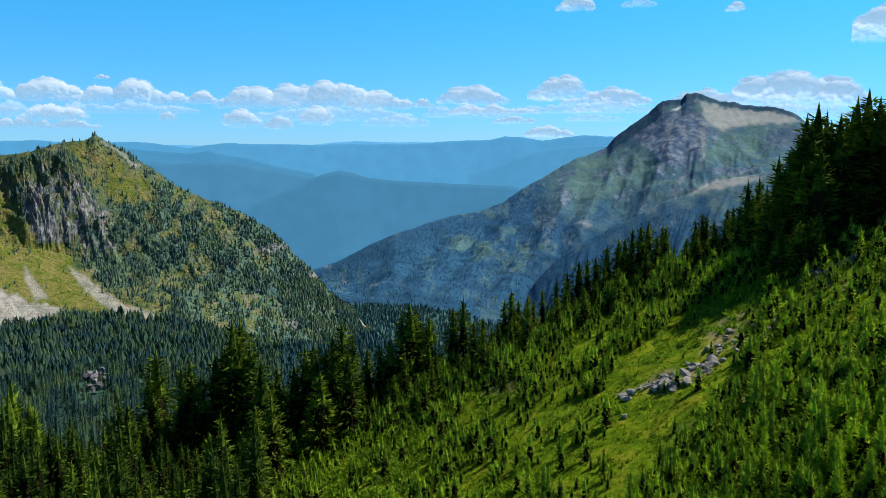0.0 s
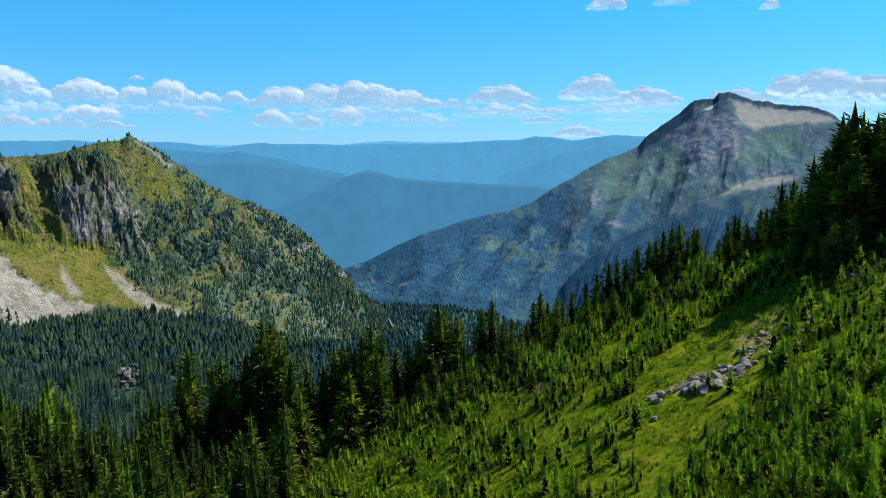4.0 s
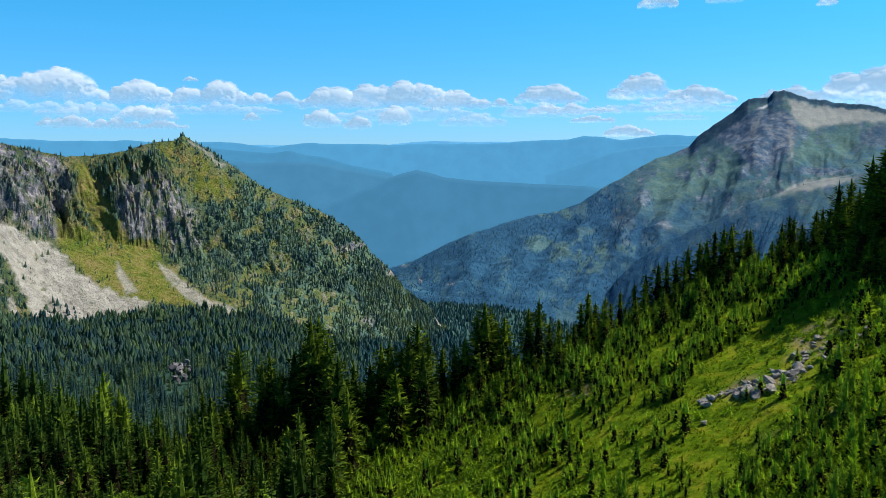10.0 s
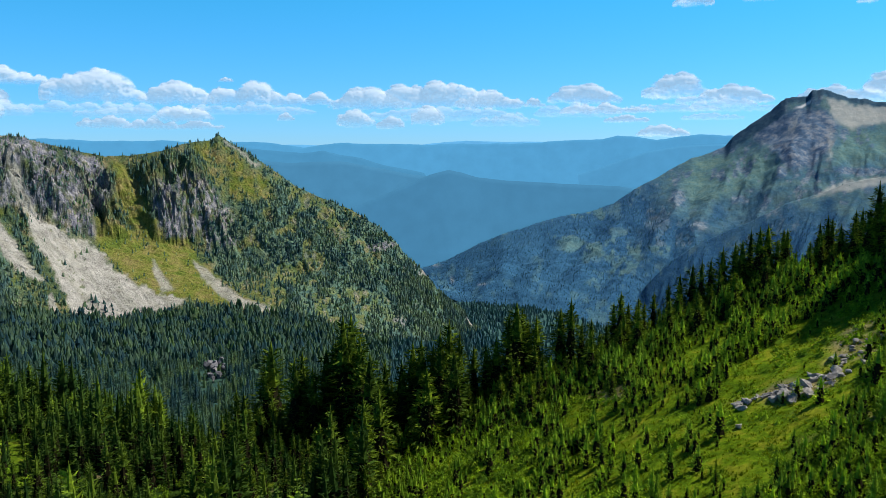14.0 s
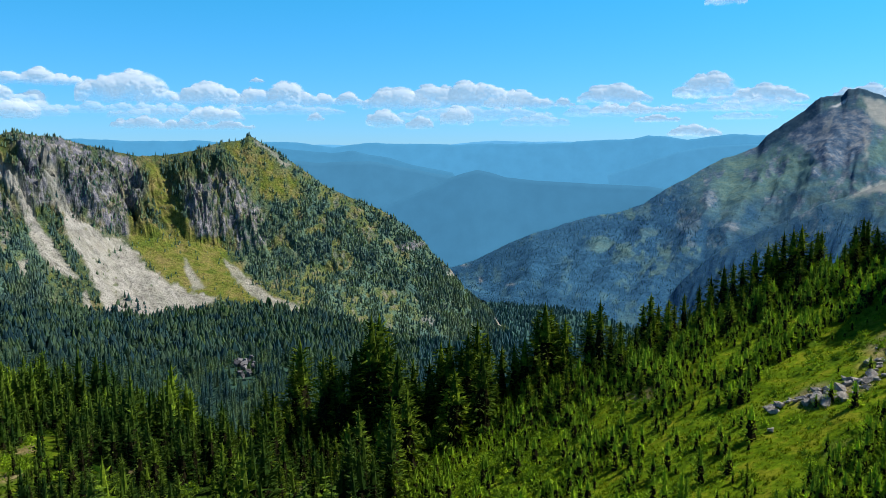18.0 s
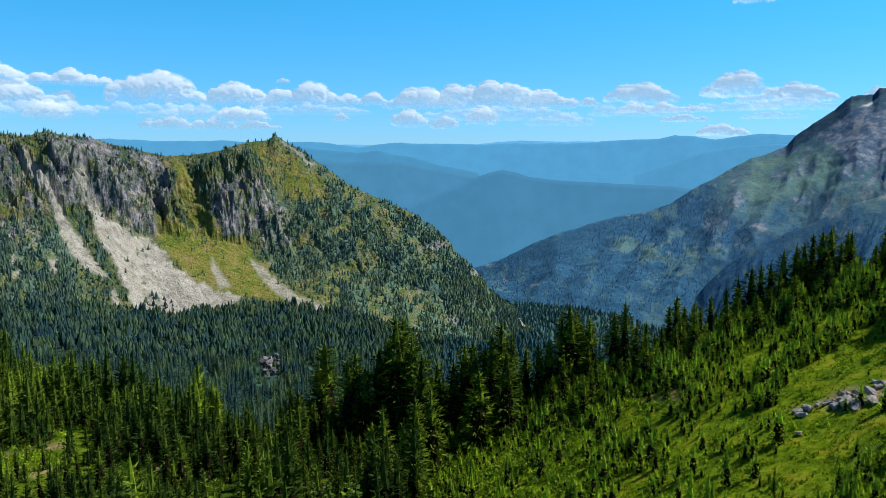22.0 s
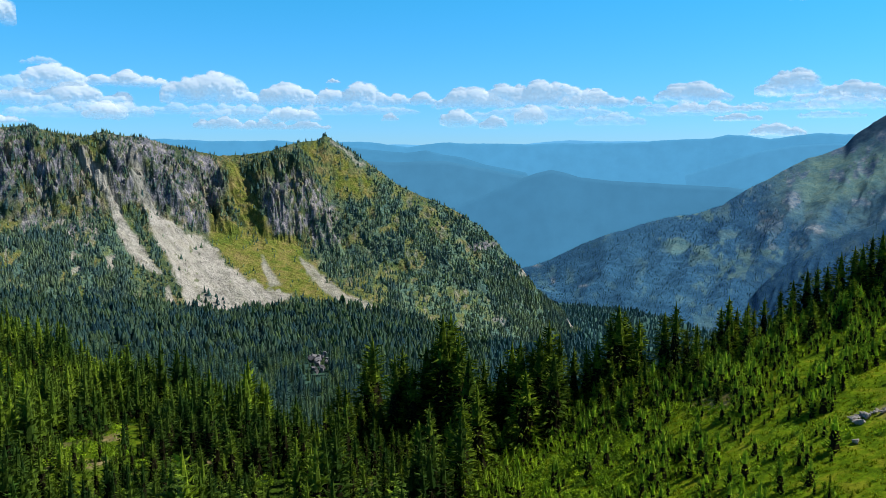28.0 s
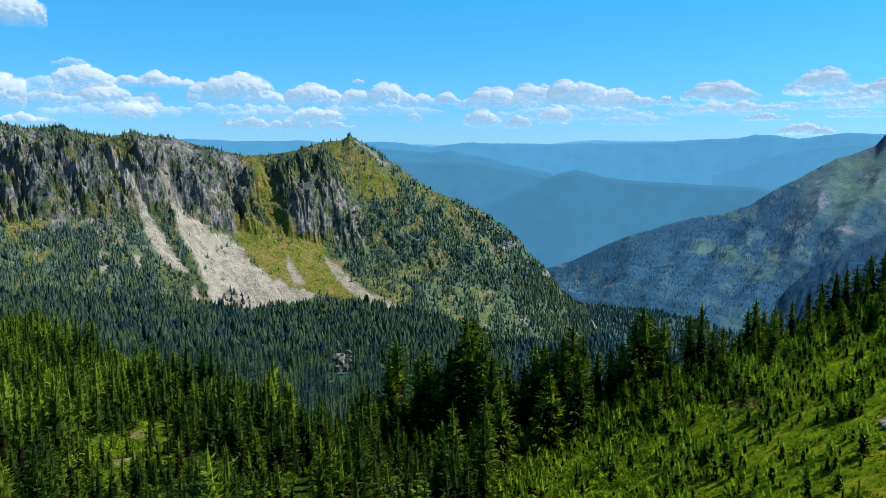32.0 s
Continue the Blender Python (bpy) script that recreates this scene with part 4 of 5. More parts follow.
def spire(k, seed, skirts=4):
    """A small far conifer: ragged skirts, one over another."""
    rng = np.random.default_rng(seed)
    v, f = [], []
    for j in range(skirts):
        z0 = 0.04 + 0.68 * j / skirts
        z1 = 1.0 if j == skirts - 1 else min(0.97, z0 + 1.35 / skirts)
        r = 0.19 * (1 - z0) ** 0.7
        n0 = len(v)
        turn = rng.uniform(0, 6.28)
        for i in range(k):
            a = turn + 2 * math.pi * (i + rng.uniform(-0.25, 0.25)) / k
            q = r * rng.uniform(0.6, 1.25)
            v.append((q * math.cos(a), q * math.sin(a), z0 + rng.uniform(-0.05, 0.05)))
        v.append((0, 0, z1))
        f += [(n0 + i, n0 + (i + 1) % k, n0 + k) for i in range(k)]
    return np.array(v), np.array(f), np.zeros(len(f), bool)


def at_land(az, r, height=land):
    return xyz(az, r, height(az, r))


# big firs along the brow: bearing, angle of the top, distance
VARIANTS = []
for k in range(8):
    VARIANTS.append((plant("crown", young_crown(0.15 + 0.016 * (k % 4), 620, 300 + k, 0.72 + 0.07 * (k % 3), 12, -0.2, 1.25), M_FIR), trunk_mesh(1.0, 0.014)))


def fir(az, r, h, k, girth=1.0, label="tall dark-green subalpine fir with a pointed crown", name="fir_tree", kinds=None, group="firs on the hillside"):
    p = at_land(np.array(float(az)), np.array(float(r)))
    root = new(name)
    root.location = p
    root.rotation_euler = (0, 0, k * 1.7 + az)
    root.scale = (h * girth, h * girth, h)
    crown_me, trunk_me = (kinds or VARIANTS)[k % len(kinds or VARIANTS)]
    part("trunk", trunk_me, root, "grey-brown trunk")
    part("crown", crown_me, root)
    return tagged(root, label, "tree", group)


KNOLL = [
    (22.44, -0.16, 137), (23.28, 0.02, 138), (23.99, 2.5, 136), (24.62, 3.2, 135), (25.13, 2.66, 137), (25.94, 2.47, 134), (26.83, 3.48, 137), (27.43, 3.97, 139),
    (28.07, 3.44, 136), (28.7, 3.9, 134), (24.3, 1.9, 132), (23.6, 0.9, 133), (29.6, 4.2, 136), (31, 4, 136),
    (24.9, 0.4, 129), (23.9, -0.8, 130), (23.0, -1.6, 132), (26.6, 2.7, 139), (24.3, 2.2, 139), (25.4, 2.0, 140), (28.4, 2.4, 139), (22.9, -0.9, 136)]
BROW = [
    (18.6, -4.67, 150), (19.3, -4.4, 148), (20.62, -1.82, 146), (21.31, -1.63, 144), (21.0, -2.9, 142), (20.2, -3.6, 145), (21.8, -2.2, 140), (14.9, -5.7, 152), (14.29, -4.76, 154),
    (13.8, -4.96, 153), (13.24, -5.16, 155), (12.75, -5.8, 152), (12.3, -5.96, 153), (11.54, -6.36, 152), (10.78, -7.16, 152), (10.2, -7.3, 150), (9.62, -7.58, 151), (8.8, -8.3, 150),
    (8.06, -8.99, 150), (7.1, -9.6, 148), (6.08, -10.01, 148), (5.4, -10.4, 147), (4.88, -9.63, 146), (4.4, -10.4, 147), (2.87, -11.63, 145), (2.2, -11.9, 144), (1.45, -10.12, 143), (0.72, -10.84, 144)]
SHELF = [
    (-0.99, -11.43, 142), (-2.4, -10.42, 141), (-2.0, -10.9, 143), (-2.95, -11.2, 141), (-1.6, -11.7, 142), (-3.85, -12.98, 140), (-4.6, -13.4, 140), (-5.48, -13.53, 141), (-7.25, -11.6, 138), (-7.9, -12.5, 137),
    (-6.5, -12.5, 139), (-8.4, -13.4, 138), (-9.28, -13.02, 137), (-9.88, -13.19, 139), (-10.7, -14.51, 137), (-11.89, -14.45, 138), (-14.87, -11.05, 141), (-14.3, -11.08, 143), (-13.7, -12.6, 140), (-15.4, -12.9, 142),
    (-13.0, -13.9, 136), (-16.09, -13.42, 142), (-17.79, -13.6, 143), (-18.36, -14.01, 142), (-17.1, -14.8, 140), (-19.95, -12.83, 150), (-20.4, -14.6, 148), (-22.43, -16.01, 146), (-21.92, -16.32, 145), (-12.4, -16.2, 120),
    (-13.5, -17.0, 113), (-6.9, -13.8, 131), (-8.9, -15.1, 128)]
rng = np.random.default_rng(11)
for i, (a, e, r) in enumerate(KNOLL + BROW + SHELF):
    z = float(land(np.array(a), np.array(float(r))))
    h = r * math.tan(radians(e)) - z + 0.3
    fir(a, r, h, i, (rng.uniform(1.1, 1.4) if a > -11 else rng.uniform(1.1, 1.35)) if a < 22 else rng.uniform(1.3, 1.65))
# their lower neighbours in the same belt
for i in range(150):
    a = rng.uniform(-23, 16) if i < 105 else rng.uniform(16, 33)
    r = float(np.interp(a, *EDGE)) - abs(rng.normal(4, 6)) - 2
    if a < -11:
        r = rng.uniform(100, 165)
    if a > 21.5:
        r = rng.uniform(128 if a < 25 else 137, 143)
    fir(a, r, rng.uniform(4.0, 9.0) * (1.4 if a > 21.5 else 1), i + 3, rng.uniform(0.9, 1.3), "dark-green fir of middling height")
for i in range(26):
    a = rng.uniform(22.3, 25.0)
    fir(a, rng.uniform(122, 131) + 0.8 * abs(a - 24), rng.uniform(4.5, 8.5), i, rng.uniform(1.2, 1.6), "dark fir of the grove on the knoll")
fir(11.6, 80.7, 3.8, 5, 0.55, "thin spindly young fir with sparse boughs")
fir(4.36, 118, 4.3, 2, 1.15, "dark fir standing alone in the open meadow")

# ---------------- forest on the shelf ----------------
MID = [young_crown(0.15 + 0.018 * (k % 4), 90, 400 + k, 0.7 + 0.08 * (k % 3), 6, 0.0) for k in range(8)]
NEAR_MID = [young_crown(0.15 + 0.018 * (k % 4), 240, 440 + k, 0.7 + 0.08 * (k % 3), 12, -0.1) for k in range(6)]
MIDDLE = [(plant("crown", fir_crown(0.18 + 0.018 * (k % 4), 17, 6, 4, 460 + k, core=0.5, dark=0.6), M_WOODS_ONE), trunk_mesh(1.0, 0.014)) for k in range(6)]
n = 9500
a = rng.uniform(-54, -9, n)
r = np.sqrt(rng.uniform(80 ** 2, 400 ** 2, n))
edge = np.interp(a, *EDGE)
gx, gy = r * np.sin(np.radians(a)), r * np.cos(np.radians(a))
keep = (r < edge + 14) & (fbm(gx / 22, gy / 22, 3, 13) < 0.5 + 0.25 * rng.uniform(0, 1, n) ** 3)
keep &= ~((a > -13.5) & (r < 128))
keep &= rng.uniform(0, 1, n) > 0.55 * glade(a, r)
a, r = a[keep], r[keep]
size = (3.8 + 9.5 * rng.uniform(0, 1, len(a)) ** 1.5) * (0.45 + 1.0 * value2(gx[keep] / 13, gy[keep] / 13, 33)) * (1 - 0.4 * glade(a, r))
near = np.argsort(r)[:110]
for i in near:
    fir(a[i], r[i], size[i], int(i), rng.uniform(0.9, 1.2), "green fir at the near edge of the forest", "fir_tree", MIDDLE, "firs of the forest edge")
rest = np.ones(len(a), bool)
rest[near] = False
close = rest & (r < 148)
v, f, tone, inner = scatter(at_land(a[close], r[close]) - [0, 0, 0.3], size[close], NEAR_MID, rng)
tagged(new("forest_edge", mesh("forest_edge", v, f, M_WOODS, False, tone, inner)), "green conifers crowding the near edge of the forest", "forest", kind="stuff")
rest &= ~close
v, f, tone, inner = scatter(at_land(a[rest], r[rest]) - [0, 0, 0.3], size[rest], MID, rng, (0.95, 1.3))
tagged(new("conifer_forest", mesh("conifer_forest", v, f, M_WOODS, False, tone, inner)), "dense dark-green conifer forest on the slope", "forest", kind="stuff")

# ---------------- forest on the valley floor and the mountain ----------------
SPIRES = [spire(5, 500 + k, 3) for k in range(6)]
FAR_SPIRES = [spire(5, 520 + k, 2) for k in range(6)]
n = 14500
a = rng.uniform(-50, 6, n)
r = np.sqrt(rng.uniform(0, 1, n) ** 1.35 * (1420 ** 2 - 380 ** 2) + 380 ** 2)
size = rng.uniform(8, 17, n) * (0.65 + 0.7 * value2(a / 1.5, r / 40, 35)) * (1 - 0.75 * smooth(0.4, 0.8, ell(a, r, -23.6, 630, 1.1, 42)))
near = r < 760
FULL = [young_crown(0.17 + 0.02 * (k % 3), 44, 540 + k, 0.75, 0) for k in range(6)]
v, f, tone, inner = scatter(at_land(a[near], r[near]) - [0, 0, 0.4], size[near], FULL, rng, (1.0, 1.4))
tagged(new("valley_woods", mesh("valley_woods", v, f, M_FARWOODS, False, tone, inner)), "dark conifers at the foot of the slope, tinted blue for haze", "forest", kind="stuff")
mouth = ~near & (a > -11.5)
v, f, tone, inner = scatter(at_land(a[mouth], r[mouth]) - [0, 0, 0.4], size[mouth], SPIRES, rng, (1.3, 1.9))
tagged(new("gorge_woods", mesh("gorge_woods", v, f, M_GORGEWOODS, False, tone, inner)), "conifers where the valley narrows, tinted blue for haze", "forest", kind="stuff")
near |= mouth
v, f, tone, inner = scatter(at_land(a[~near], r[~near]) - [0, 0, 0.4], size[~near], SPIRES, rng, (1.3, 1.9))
tagged(new("valley_forest", mesh("valley_forest", v, f, M_FARWOODS, False, tone, inner)), "conifer forest on the valley floor, tinted blue for haze", "forest", kind="stuff")

n = 50000
a = rng.uniform(-49, -5, n)
u = rng.uniform(-0.02, 1.03, n)
cr, fr = np.interp(a, b_, cr_), np.interp(a, b_, fr_)
r = fr + (cr - fr) * u
z = left_land(a, r)
el = np.degrees(np.arctan2(z, r))
c1, s1, g1, f1 = left_cover(a, el, u)
want = np.clip(0.34 + 0.62 * f1 + 0.1 * c1 - 1.2 * s1 - 0.28 * g1 - 0.2 * smooth(-22, -19, a), 0.01, 1) * (0.3 + 0.8 * smooth(0.25, 0.75, fbm(a * 1.1, el * 1.1, 3, 91) + 0.5))
want = np.maximum(want, 0.7 * smooth(0.95, 0.99, u) * (a < -31.5))
keep = rng.uniform(0, 1, n) < want
a, r, z = a[keep], r[keep], z[keep]
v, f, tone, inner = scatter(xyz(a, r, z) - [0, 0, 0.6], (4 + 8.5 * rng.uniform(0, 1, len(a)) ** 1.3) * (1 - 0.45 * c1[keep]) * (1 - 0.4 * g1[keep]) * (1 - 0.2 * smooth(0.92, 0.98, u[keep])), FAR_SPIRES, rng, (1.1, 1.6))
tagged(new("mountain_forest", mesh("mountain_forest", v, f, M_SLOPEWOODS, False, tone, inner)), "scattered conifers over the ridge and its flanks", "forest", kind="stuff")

n = 4500
a = rng.uniform(-13, 12, n)
r = np.sqrt(rng.uniform(1380 ** 2, 2450 ** 2, n))
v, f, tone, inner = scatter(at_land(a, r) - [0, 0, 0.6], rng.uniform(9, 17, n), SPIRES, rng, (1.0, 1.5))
tagged(new("gorge_forest", mesh("gorge_forest", v, f, M_GORGEWOODS, False, tone, inner)), "conifer forest in the valley mouth, tinted blue for haze", "forest", kind="stuff")

n = 24000
a = rng.uniform(-10, 24, n)
r = np.sqrt(rng.uniform(2150 ** 2, 3300 ** 2, n))
z = right_land(a, r)
el = np.degrees(np.arctan2(z, r))
keep = rng.uniform(0, 1, n) < 0.04 + 0.8 * right_woods(a, el) ** 1.5
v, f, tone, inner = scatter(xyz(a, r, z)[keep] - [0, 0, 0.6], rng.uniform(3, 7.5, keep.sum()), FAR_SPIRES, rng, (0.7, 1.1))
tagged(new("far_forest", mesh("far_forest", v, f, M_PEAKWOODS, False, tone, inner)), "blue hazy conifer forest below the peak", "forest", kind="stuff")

# ---------------- young firs in the meadow ----------------
SMALL = [young_crown(0.22 + 0.03 * (k % 4), 125, 600 + k, 0.7 + 0.1 * (k % 3), 12) for k in range(8)]
FAR_SMALL = [young_crown(0.21 + 0.03 * (k % 4), 80, 620 + k, 0.7 + 0.1 * (k % 3), 12) for k in range(8)]
SAPLING = [(plant("crown", young_crown(0.18 + 0.025 * (k % 3), 460, 640 + k, 0.75), M_YOUNG_ONE), trunk_mesh(1.0, 0.018)) for k in range(6)]
THICKET = knots([(-13, 70), (9, 60), (13.3, 74), (16.3, 84.5), (20, 92.5), (24.5, 99), (30, 101), (40, 102)])
BANK = knots([(9.5, 112), (14.6, 121), (18.3, 131), (21, 138)])


def meadow_zones(a, r):
    """How thick the young firs stand: the thicket low on the slope, the belt under the tall firs, the row along the bank."""
    edge = np.interp(a, *EDGE)
    thicket = smooth(-2, 5, np.interp(a, *THICKET) - r + 2 * fbm(a / 2, r / 8, 2, 61))
    belt = smooth(-28, -9, r - edge + 5 * fbm(a / 2.5, r / 10, 2, 63)) * (1 - smooth(15.5, 18.5, a))
    bank = np.exp(-((r - np.interp(a, *BANK)) / 2.6) ** 2) * smooth(9, 10.5, a) * (1 - smooth(20.5, 22, a))
    return thicket, belt, bank


n = 12500
a = rng.uniform(-12.5, 34, n)
r = np.sqrt(rng.uniform(48 ** 2, 156 ** 2, n))
edge = np.interp(a, *EDGE)
thicket, belt, bank = meadow_zones(a, r)
clump = smooth(-0.05, 0.35, fbm(a / 2.6, r / 9, 4, 37))
open_ground = smooth(2, 6, a) * (1 - smooth(15, 20, a)) * (1 - smooth(100, 112, r))
want = 0.12 + 0.45 * clump * (1 - 0.6 * open_ground) + 0.7 * thicket + 0.5 * belt + 0.7 * bank
want = want + (0.45 - 0.3 * smooth(24, 25, a)) * smooth(20, 22.5, a) * smooth(104, 108, r) * (1 - smooth(122, 127, r))
want = want * (1 - 0.85 * ((a > 12) & (a < 20.5) & (r > np.interp(a, *THICKET) + 1) & (r < np.interp(a, *BANK) - 9)))
keep = (r < edge - 1) & (rng.uniform(0, 1, n) < want)
a, r, edge, thicket, belt, bank = a[keep], r[keep], edge[keep], thicket[keep], belt[keep], bank[keep]
size = (1.0 + 2.9 * rng.uniform(0, 1, len(a)) ** 1.9) * (0.7 + 0.6 * value2(a / 2, r / 9, 39)) * (1 + 0.12 * thicket + 0.3 * belt + 0.3 * bank)
near = np.argsort(-size / r)[:300]
for i in near:
    fir(a[i], r[i], size[i], int(i), rng.uniform(0.85, 1.15), "bright green young fir growing in the meadow", "young_fir", SAPLING, "young firs in the meadow")
rest = np.ones(len(a), bool)
rest[near] = False
low = rest & (r < 100)
v, f, tone, inner = scatter(at_land(a[low], r[low]) - [0, 0, 0.05], size[low], SMALL, rng)
tagged(new("young_fir_thicket", mesh("young_fir_thicket", v, f, M_YOUNG, False, tone, inner)), "thick bright green young firs low on the meadow", "saplings", kind="stuff")
rest &= ~low
upper = rest & (belt > 0.5)
v, f, tone, inner = scatter(at_land(a[upper], r[upper]) - [0, 0, 0.05], size[upper], FAR_SMALL, rng, (0.75, 1.05))
tagged(new("fir_belt", mesh("fir_belt", v, f, M_BELT, False, tone, inner)), "mid-green firs crowded below the tall trees", "saplings", kind="stuff")
rest &= ~upper
v, f, tone, inner = scatter(at_land(a[rest], r[rest]) - [0, 0, 0.05], size[rest], FAR_SMALL, rng)
tagged(new("young_firs", mesh("young_firs", v, f, M_YOUNG, False, tone, inner)), "bright green young firs scattered over the meadow", "saplings", kind="stuff")

# ---------------- shrubs and tufts ----------------
BUSHES = [bush_shape(70, 780 + k, 0.6 + 0.1 * (k % 3), 0.12) for k in range(8)]


def tuft(seed, blades=9):
    rng = np.random.default_rng(seed)
    t = []
    for _ in range(blades):
        a, q = rng.uniform(0, 6.28), rng.uniform(0, 0.75)
        c = np.array([q * math.cos(a), q * math.sin(a), 0])
        b = rng.uniform(0, 6.28)
        w = np.array([math.cos(b), math.sin(b), 0]) * rng.uniform(0.08, 0.2)
        tip = c * 1.4 + np.array([rng.uniform(-0.2, 0.2), rng.uniform(-0.2, 0.2), rng.uniform(0.4, 1.0) * (1.1 - q)])
        t += [c - w - [0, 0, 0.1], c + w - [0, 0, 0.1], tip]
    return np.array(t), np.arange(len(t)).reshape(-1, 3), np.zeros(len(t) // 3, bool)


n = 9000
a = rng.uniform(-13, 36, n)
r = np.sqrt(rng.uniform(52 ** 2, 150 ** 2, n))
thicket, belt, bank = meadow_zones(a, r)
left_slope = 1 - smooth(-2, 3, a)
want = 0.1 + 0.4 * smooth(-0.1, 0.3, fbm(a / 2.2, r / 7, 4, 47)) * (0.5 + 0.5 * left_slope + 0.4 * belt) + 0.35 * left_slope + 0.55 * bank + 0.3 * thicket + 0.35 * smooth(18, 21, a) * (1 - smooth(124, 128, r)) * (1 - 0.6 * smooth(24, 25, a) * smooth(104, 108, r))
talus = smooth(12, 13, a) * (1 - smooth(20, 23, a)) * np.exp(-((r - np.interp(a, [13, 16, 19, 23], [97, 98, 102, 109])) / 5.5) ** 2)
keep = (r < np.interp(a, *EDGE) - 1) & (rng.uniform(0, 1, n) < want * (1 - 0.92 * talus))
a, r, bank, left_slope = a[keep], r[keep], bank[keep], left_slope[keep]
v, f, tone, inner = scatter(at_land(a, r) - [0, 0, 0.05], (0.5 + 1.5 * rng.uniform(0, 1, len(a)) ** 2) * (1 + 0.6 * bank + 0.2 * left_slope), BUSHES, rng, (1.1, 1.6))
tagged(new("leafy_shrubs", mesh("leafy_shrubs", v, f, M_SHRUB, False, tone, inner)), "bright green leafy shrubs on the open slope", "shrubs", kind="stuff")
TUFTS = [tuft(800 + k, 7) for k in range(6)]
n = 40000
a = rng.uniform(-13, 34, n)
r = np.sqrt(rng.uniform(50 ** 2, 150 ** 2, n))
keep = (r < np.interp(a, *EDGE)) & (rng.uniform(0, 1, n) < 0.25 + 0.9 * value2(a / 1.3, r / 6, 45))
a, r = a[keep], r[keep]
v, f, tone, inner = scatter(at_land(a, r), 0.12 + 0.32 * rng.uniform(0, 1, len(a)) ** 1.5, TUFTS, rng, (0.9, 1.7))
tagged(new("meadow_grass", mesh("meadow_grass", v, f, M_TUFT, False, tone, inner)), "yellow-green tufts of meadow grass", "grass", kind="stuff")
n = 5000
a = rng.uniform(-58, -12, n)
r = np.sqrt(rng.uniform(85 ** 2, 330 ** 2, n))
keep = (r < np.interp(a, *EDGE)) & (fbm(r * np.sin(np.radians(a)) / 22, r * np.cos(np.radians(a)) / 22, 3, 13) + glade(a, r) > 0.05)
a, r = a[keep], r[keep]
v, f, tone, inner = scatter(at_land(a, r), rng.uniform(0.8, 2.0, len(a)) * (1 + 0.6 * glade(a, r)), BUSHES, rng, (0.9, 1.6))
tagged(new("glade_shrubs", mesh("glade_shrubs", v, f, M_SHRUB, False, tone, inner)), "light green shrubs in forest glades", "shrubs", kind="stuff")


# ---------------- boulders ----------------
def boulder_mesh(seed):
    rng = np.random.default_rng(seed)
    bm = bmesh.new()
    for _ in range(11):
        p = rng.normal(0, 1, 3)
        p = p / np.linalg.norm(p) * rng.uniform(0.8, 1.05) * [1.0, 0.75, 0.6]
        bm.verts.new(p)
    bmesh.ops.convex_hull(bm, input=bm.verts)
    bmesh.ops.bevel(bm, geom=bm.edges[:], offset=0.02, segments=1, affect='EDGES')
    me = bpy.data.meshes.new("boulder")
    bm.to_mesh(me)
    bm.free()
    me.materials.append(M_STONE)
    return me


STONES = [boulder_mesh(900 + k) for k in range(12)]
CRAGS = [boulder_mesh(930 + k) for k in range(4)]
for me in CRAGS:
    me.materials[0] = M_CRAG


def boulder(az, r, size, k, label="grey angular boulder lying in the meadow"):
    ob = new("boulder", STONES[k % 12])
    p = at_land(np.array(float(az)), np.array(float(r)))
    ob.location = (p[0], p[1], p[2] + size * 0.22)
    ob.rotation_euler = (k * 0.37 % 0.5 - 0.25, k * 0.53 % 0.5 - 0.25, k * 1.3)
    ob.scale = (size, size, size * 0.9)
    return tagged(ob, label, "boulder", "boulders on the slope")


brng = np.random.default_rng(5)
k = 0
for a, r, q in ((15.6, 98.2, 1.5), (16.2, 97.2, 1.2), (16.9, 99.8, 1.3), (17.1, 97.6, 1.1), (16.4, 100.8, 1.2), (17.7, 102.2, 1.2), (18.8, 102.6, 1.0), (18.4, 101.0, 1.1), (18.5, 106.6, 0.9), (13.3, 99.6, 0.9),
                (13.1, 97.6, 1.0), (13.0, 93.6, 0.75), (13.6, 98.6, 0.7), (20.3, 102.6, 0.8), (21.3, 102.8, 0.75), (19.8, 110.3, 0.8), (21.8, 110.2, 0.8), (20.6, 108.2, 0.7), (22.6, 110.0, 0.75)):
    boulder(a, r, q, k, "large grey angular boulder in a talus patch")
    k += 1
for _ in range(95):
    t = brng.uniform(0, 1)
    boulder(12.9 + 6.4 * t ** 0.75 + brng.normal(0, 0.25), 99.4 + 2.6 * t ** 2 + brng.normal(0, 1.5) * (0.25 + t), brng.uniform(0.25, 0.9), k)
    k += 1
for _ in range(48):
    t = brng.uniform(0, 1)
    boulder(19 + 5.8 * t + brng.normal(0, 0.5), 105 + 10 * t + brng.normal(0, 3.0), brng.uniform(0.2, 0.65), k)
    k += 1
for _ in range(14):
    t = brng.uniform(0, 1)
    ob = boulder(24.4 + 2.9 * t + brng.normal(0, 0.1), 120.5 + brng.uniform(-1.5, 2), brng.uniform(0.9, 1.9), k, "rock of a small outcrop, coloured dark for shade")
    ob.scale[2] *= 1.3
    ob.location[2] -= 0.5
    # darker crag stone imitates the shade on this outcrop
    ob.data = CRAGS[k % 4]
    k += 1
for i in range(16):
    a, t = -24.3 + 1.3 * brng.uniform(0, 1), brng.uniform(0, 1)
    ob = boulder(a, 640 + 32 * t, brng.uniform(1.8, 3.6), k, "weathered grey crag standing out of the forest")
    ob.name = "crag"
    ob.location[2] += 4 + 7 * t
    ob.scale = [q * 1.35 for q in ob.scale]
    ob.scale[2] *= 1.7
    ob.data = CRAGS[k % 4]
    k += 1

# ---------------- clouds ----------------
FLAT = "thin grey-blue flat layer of cloud"


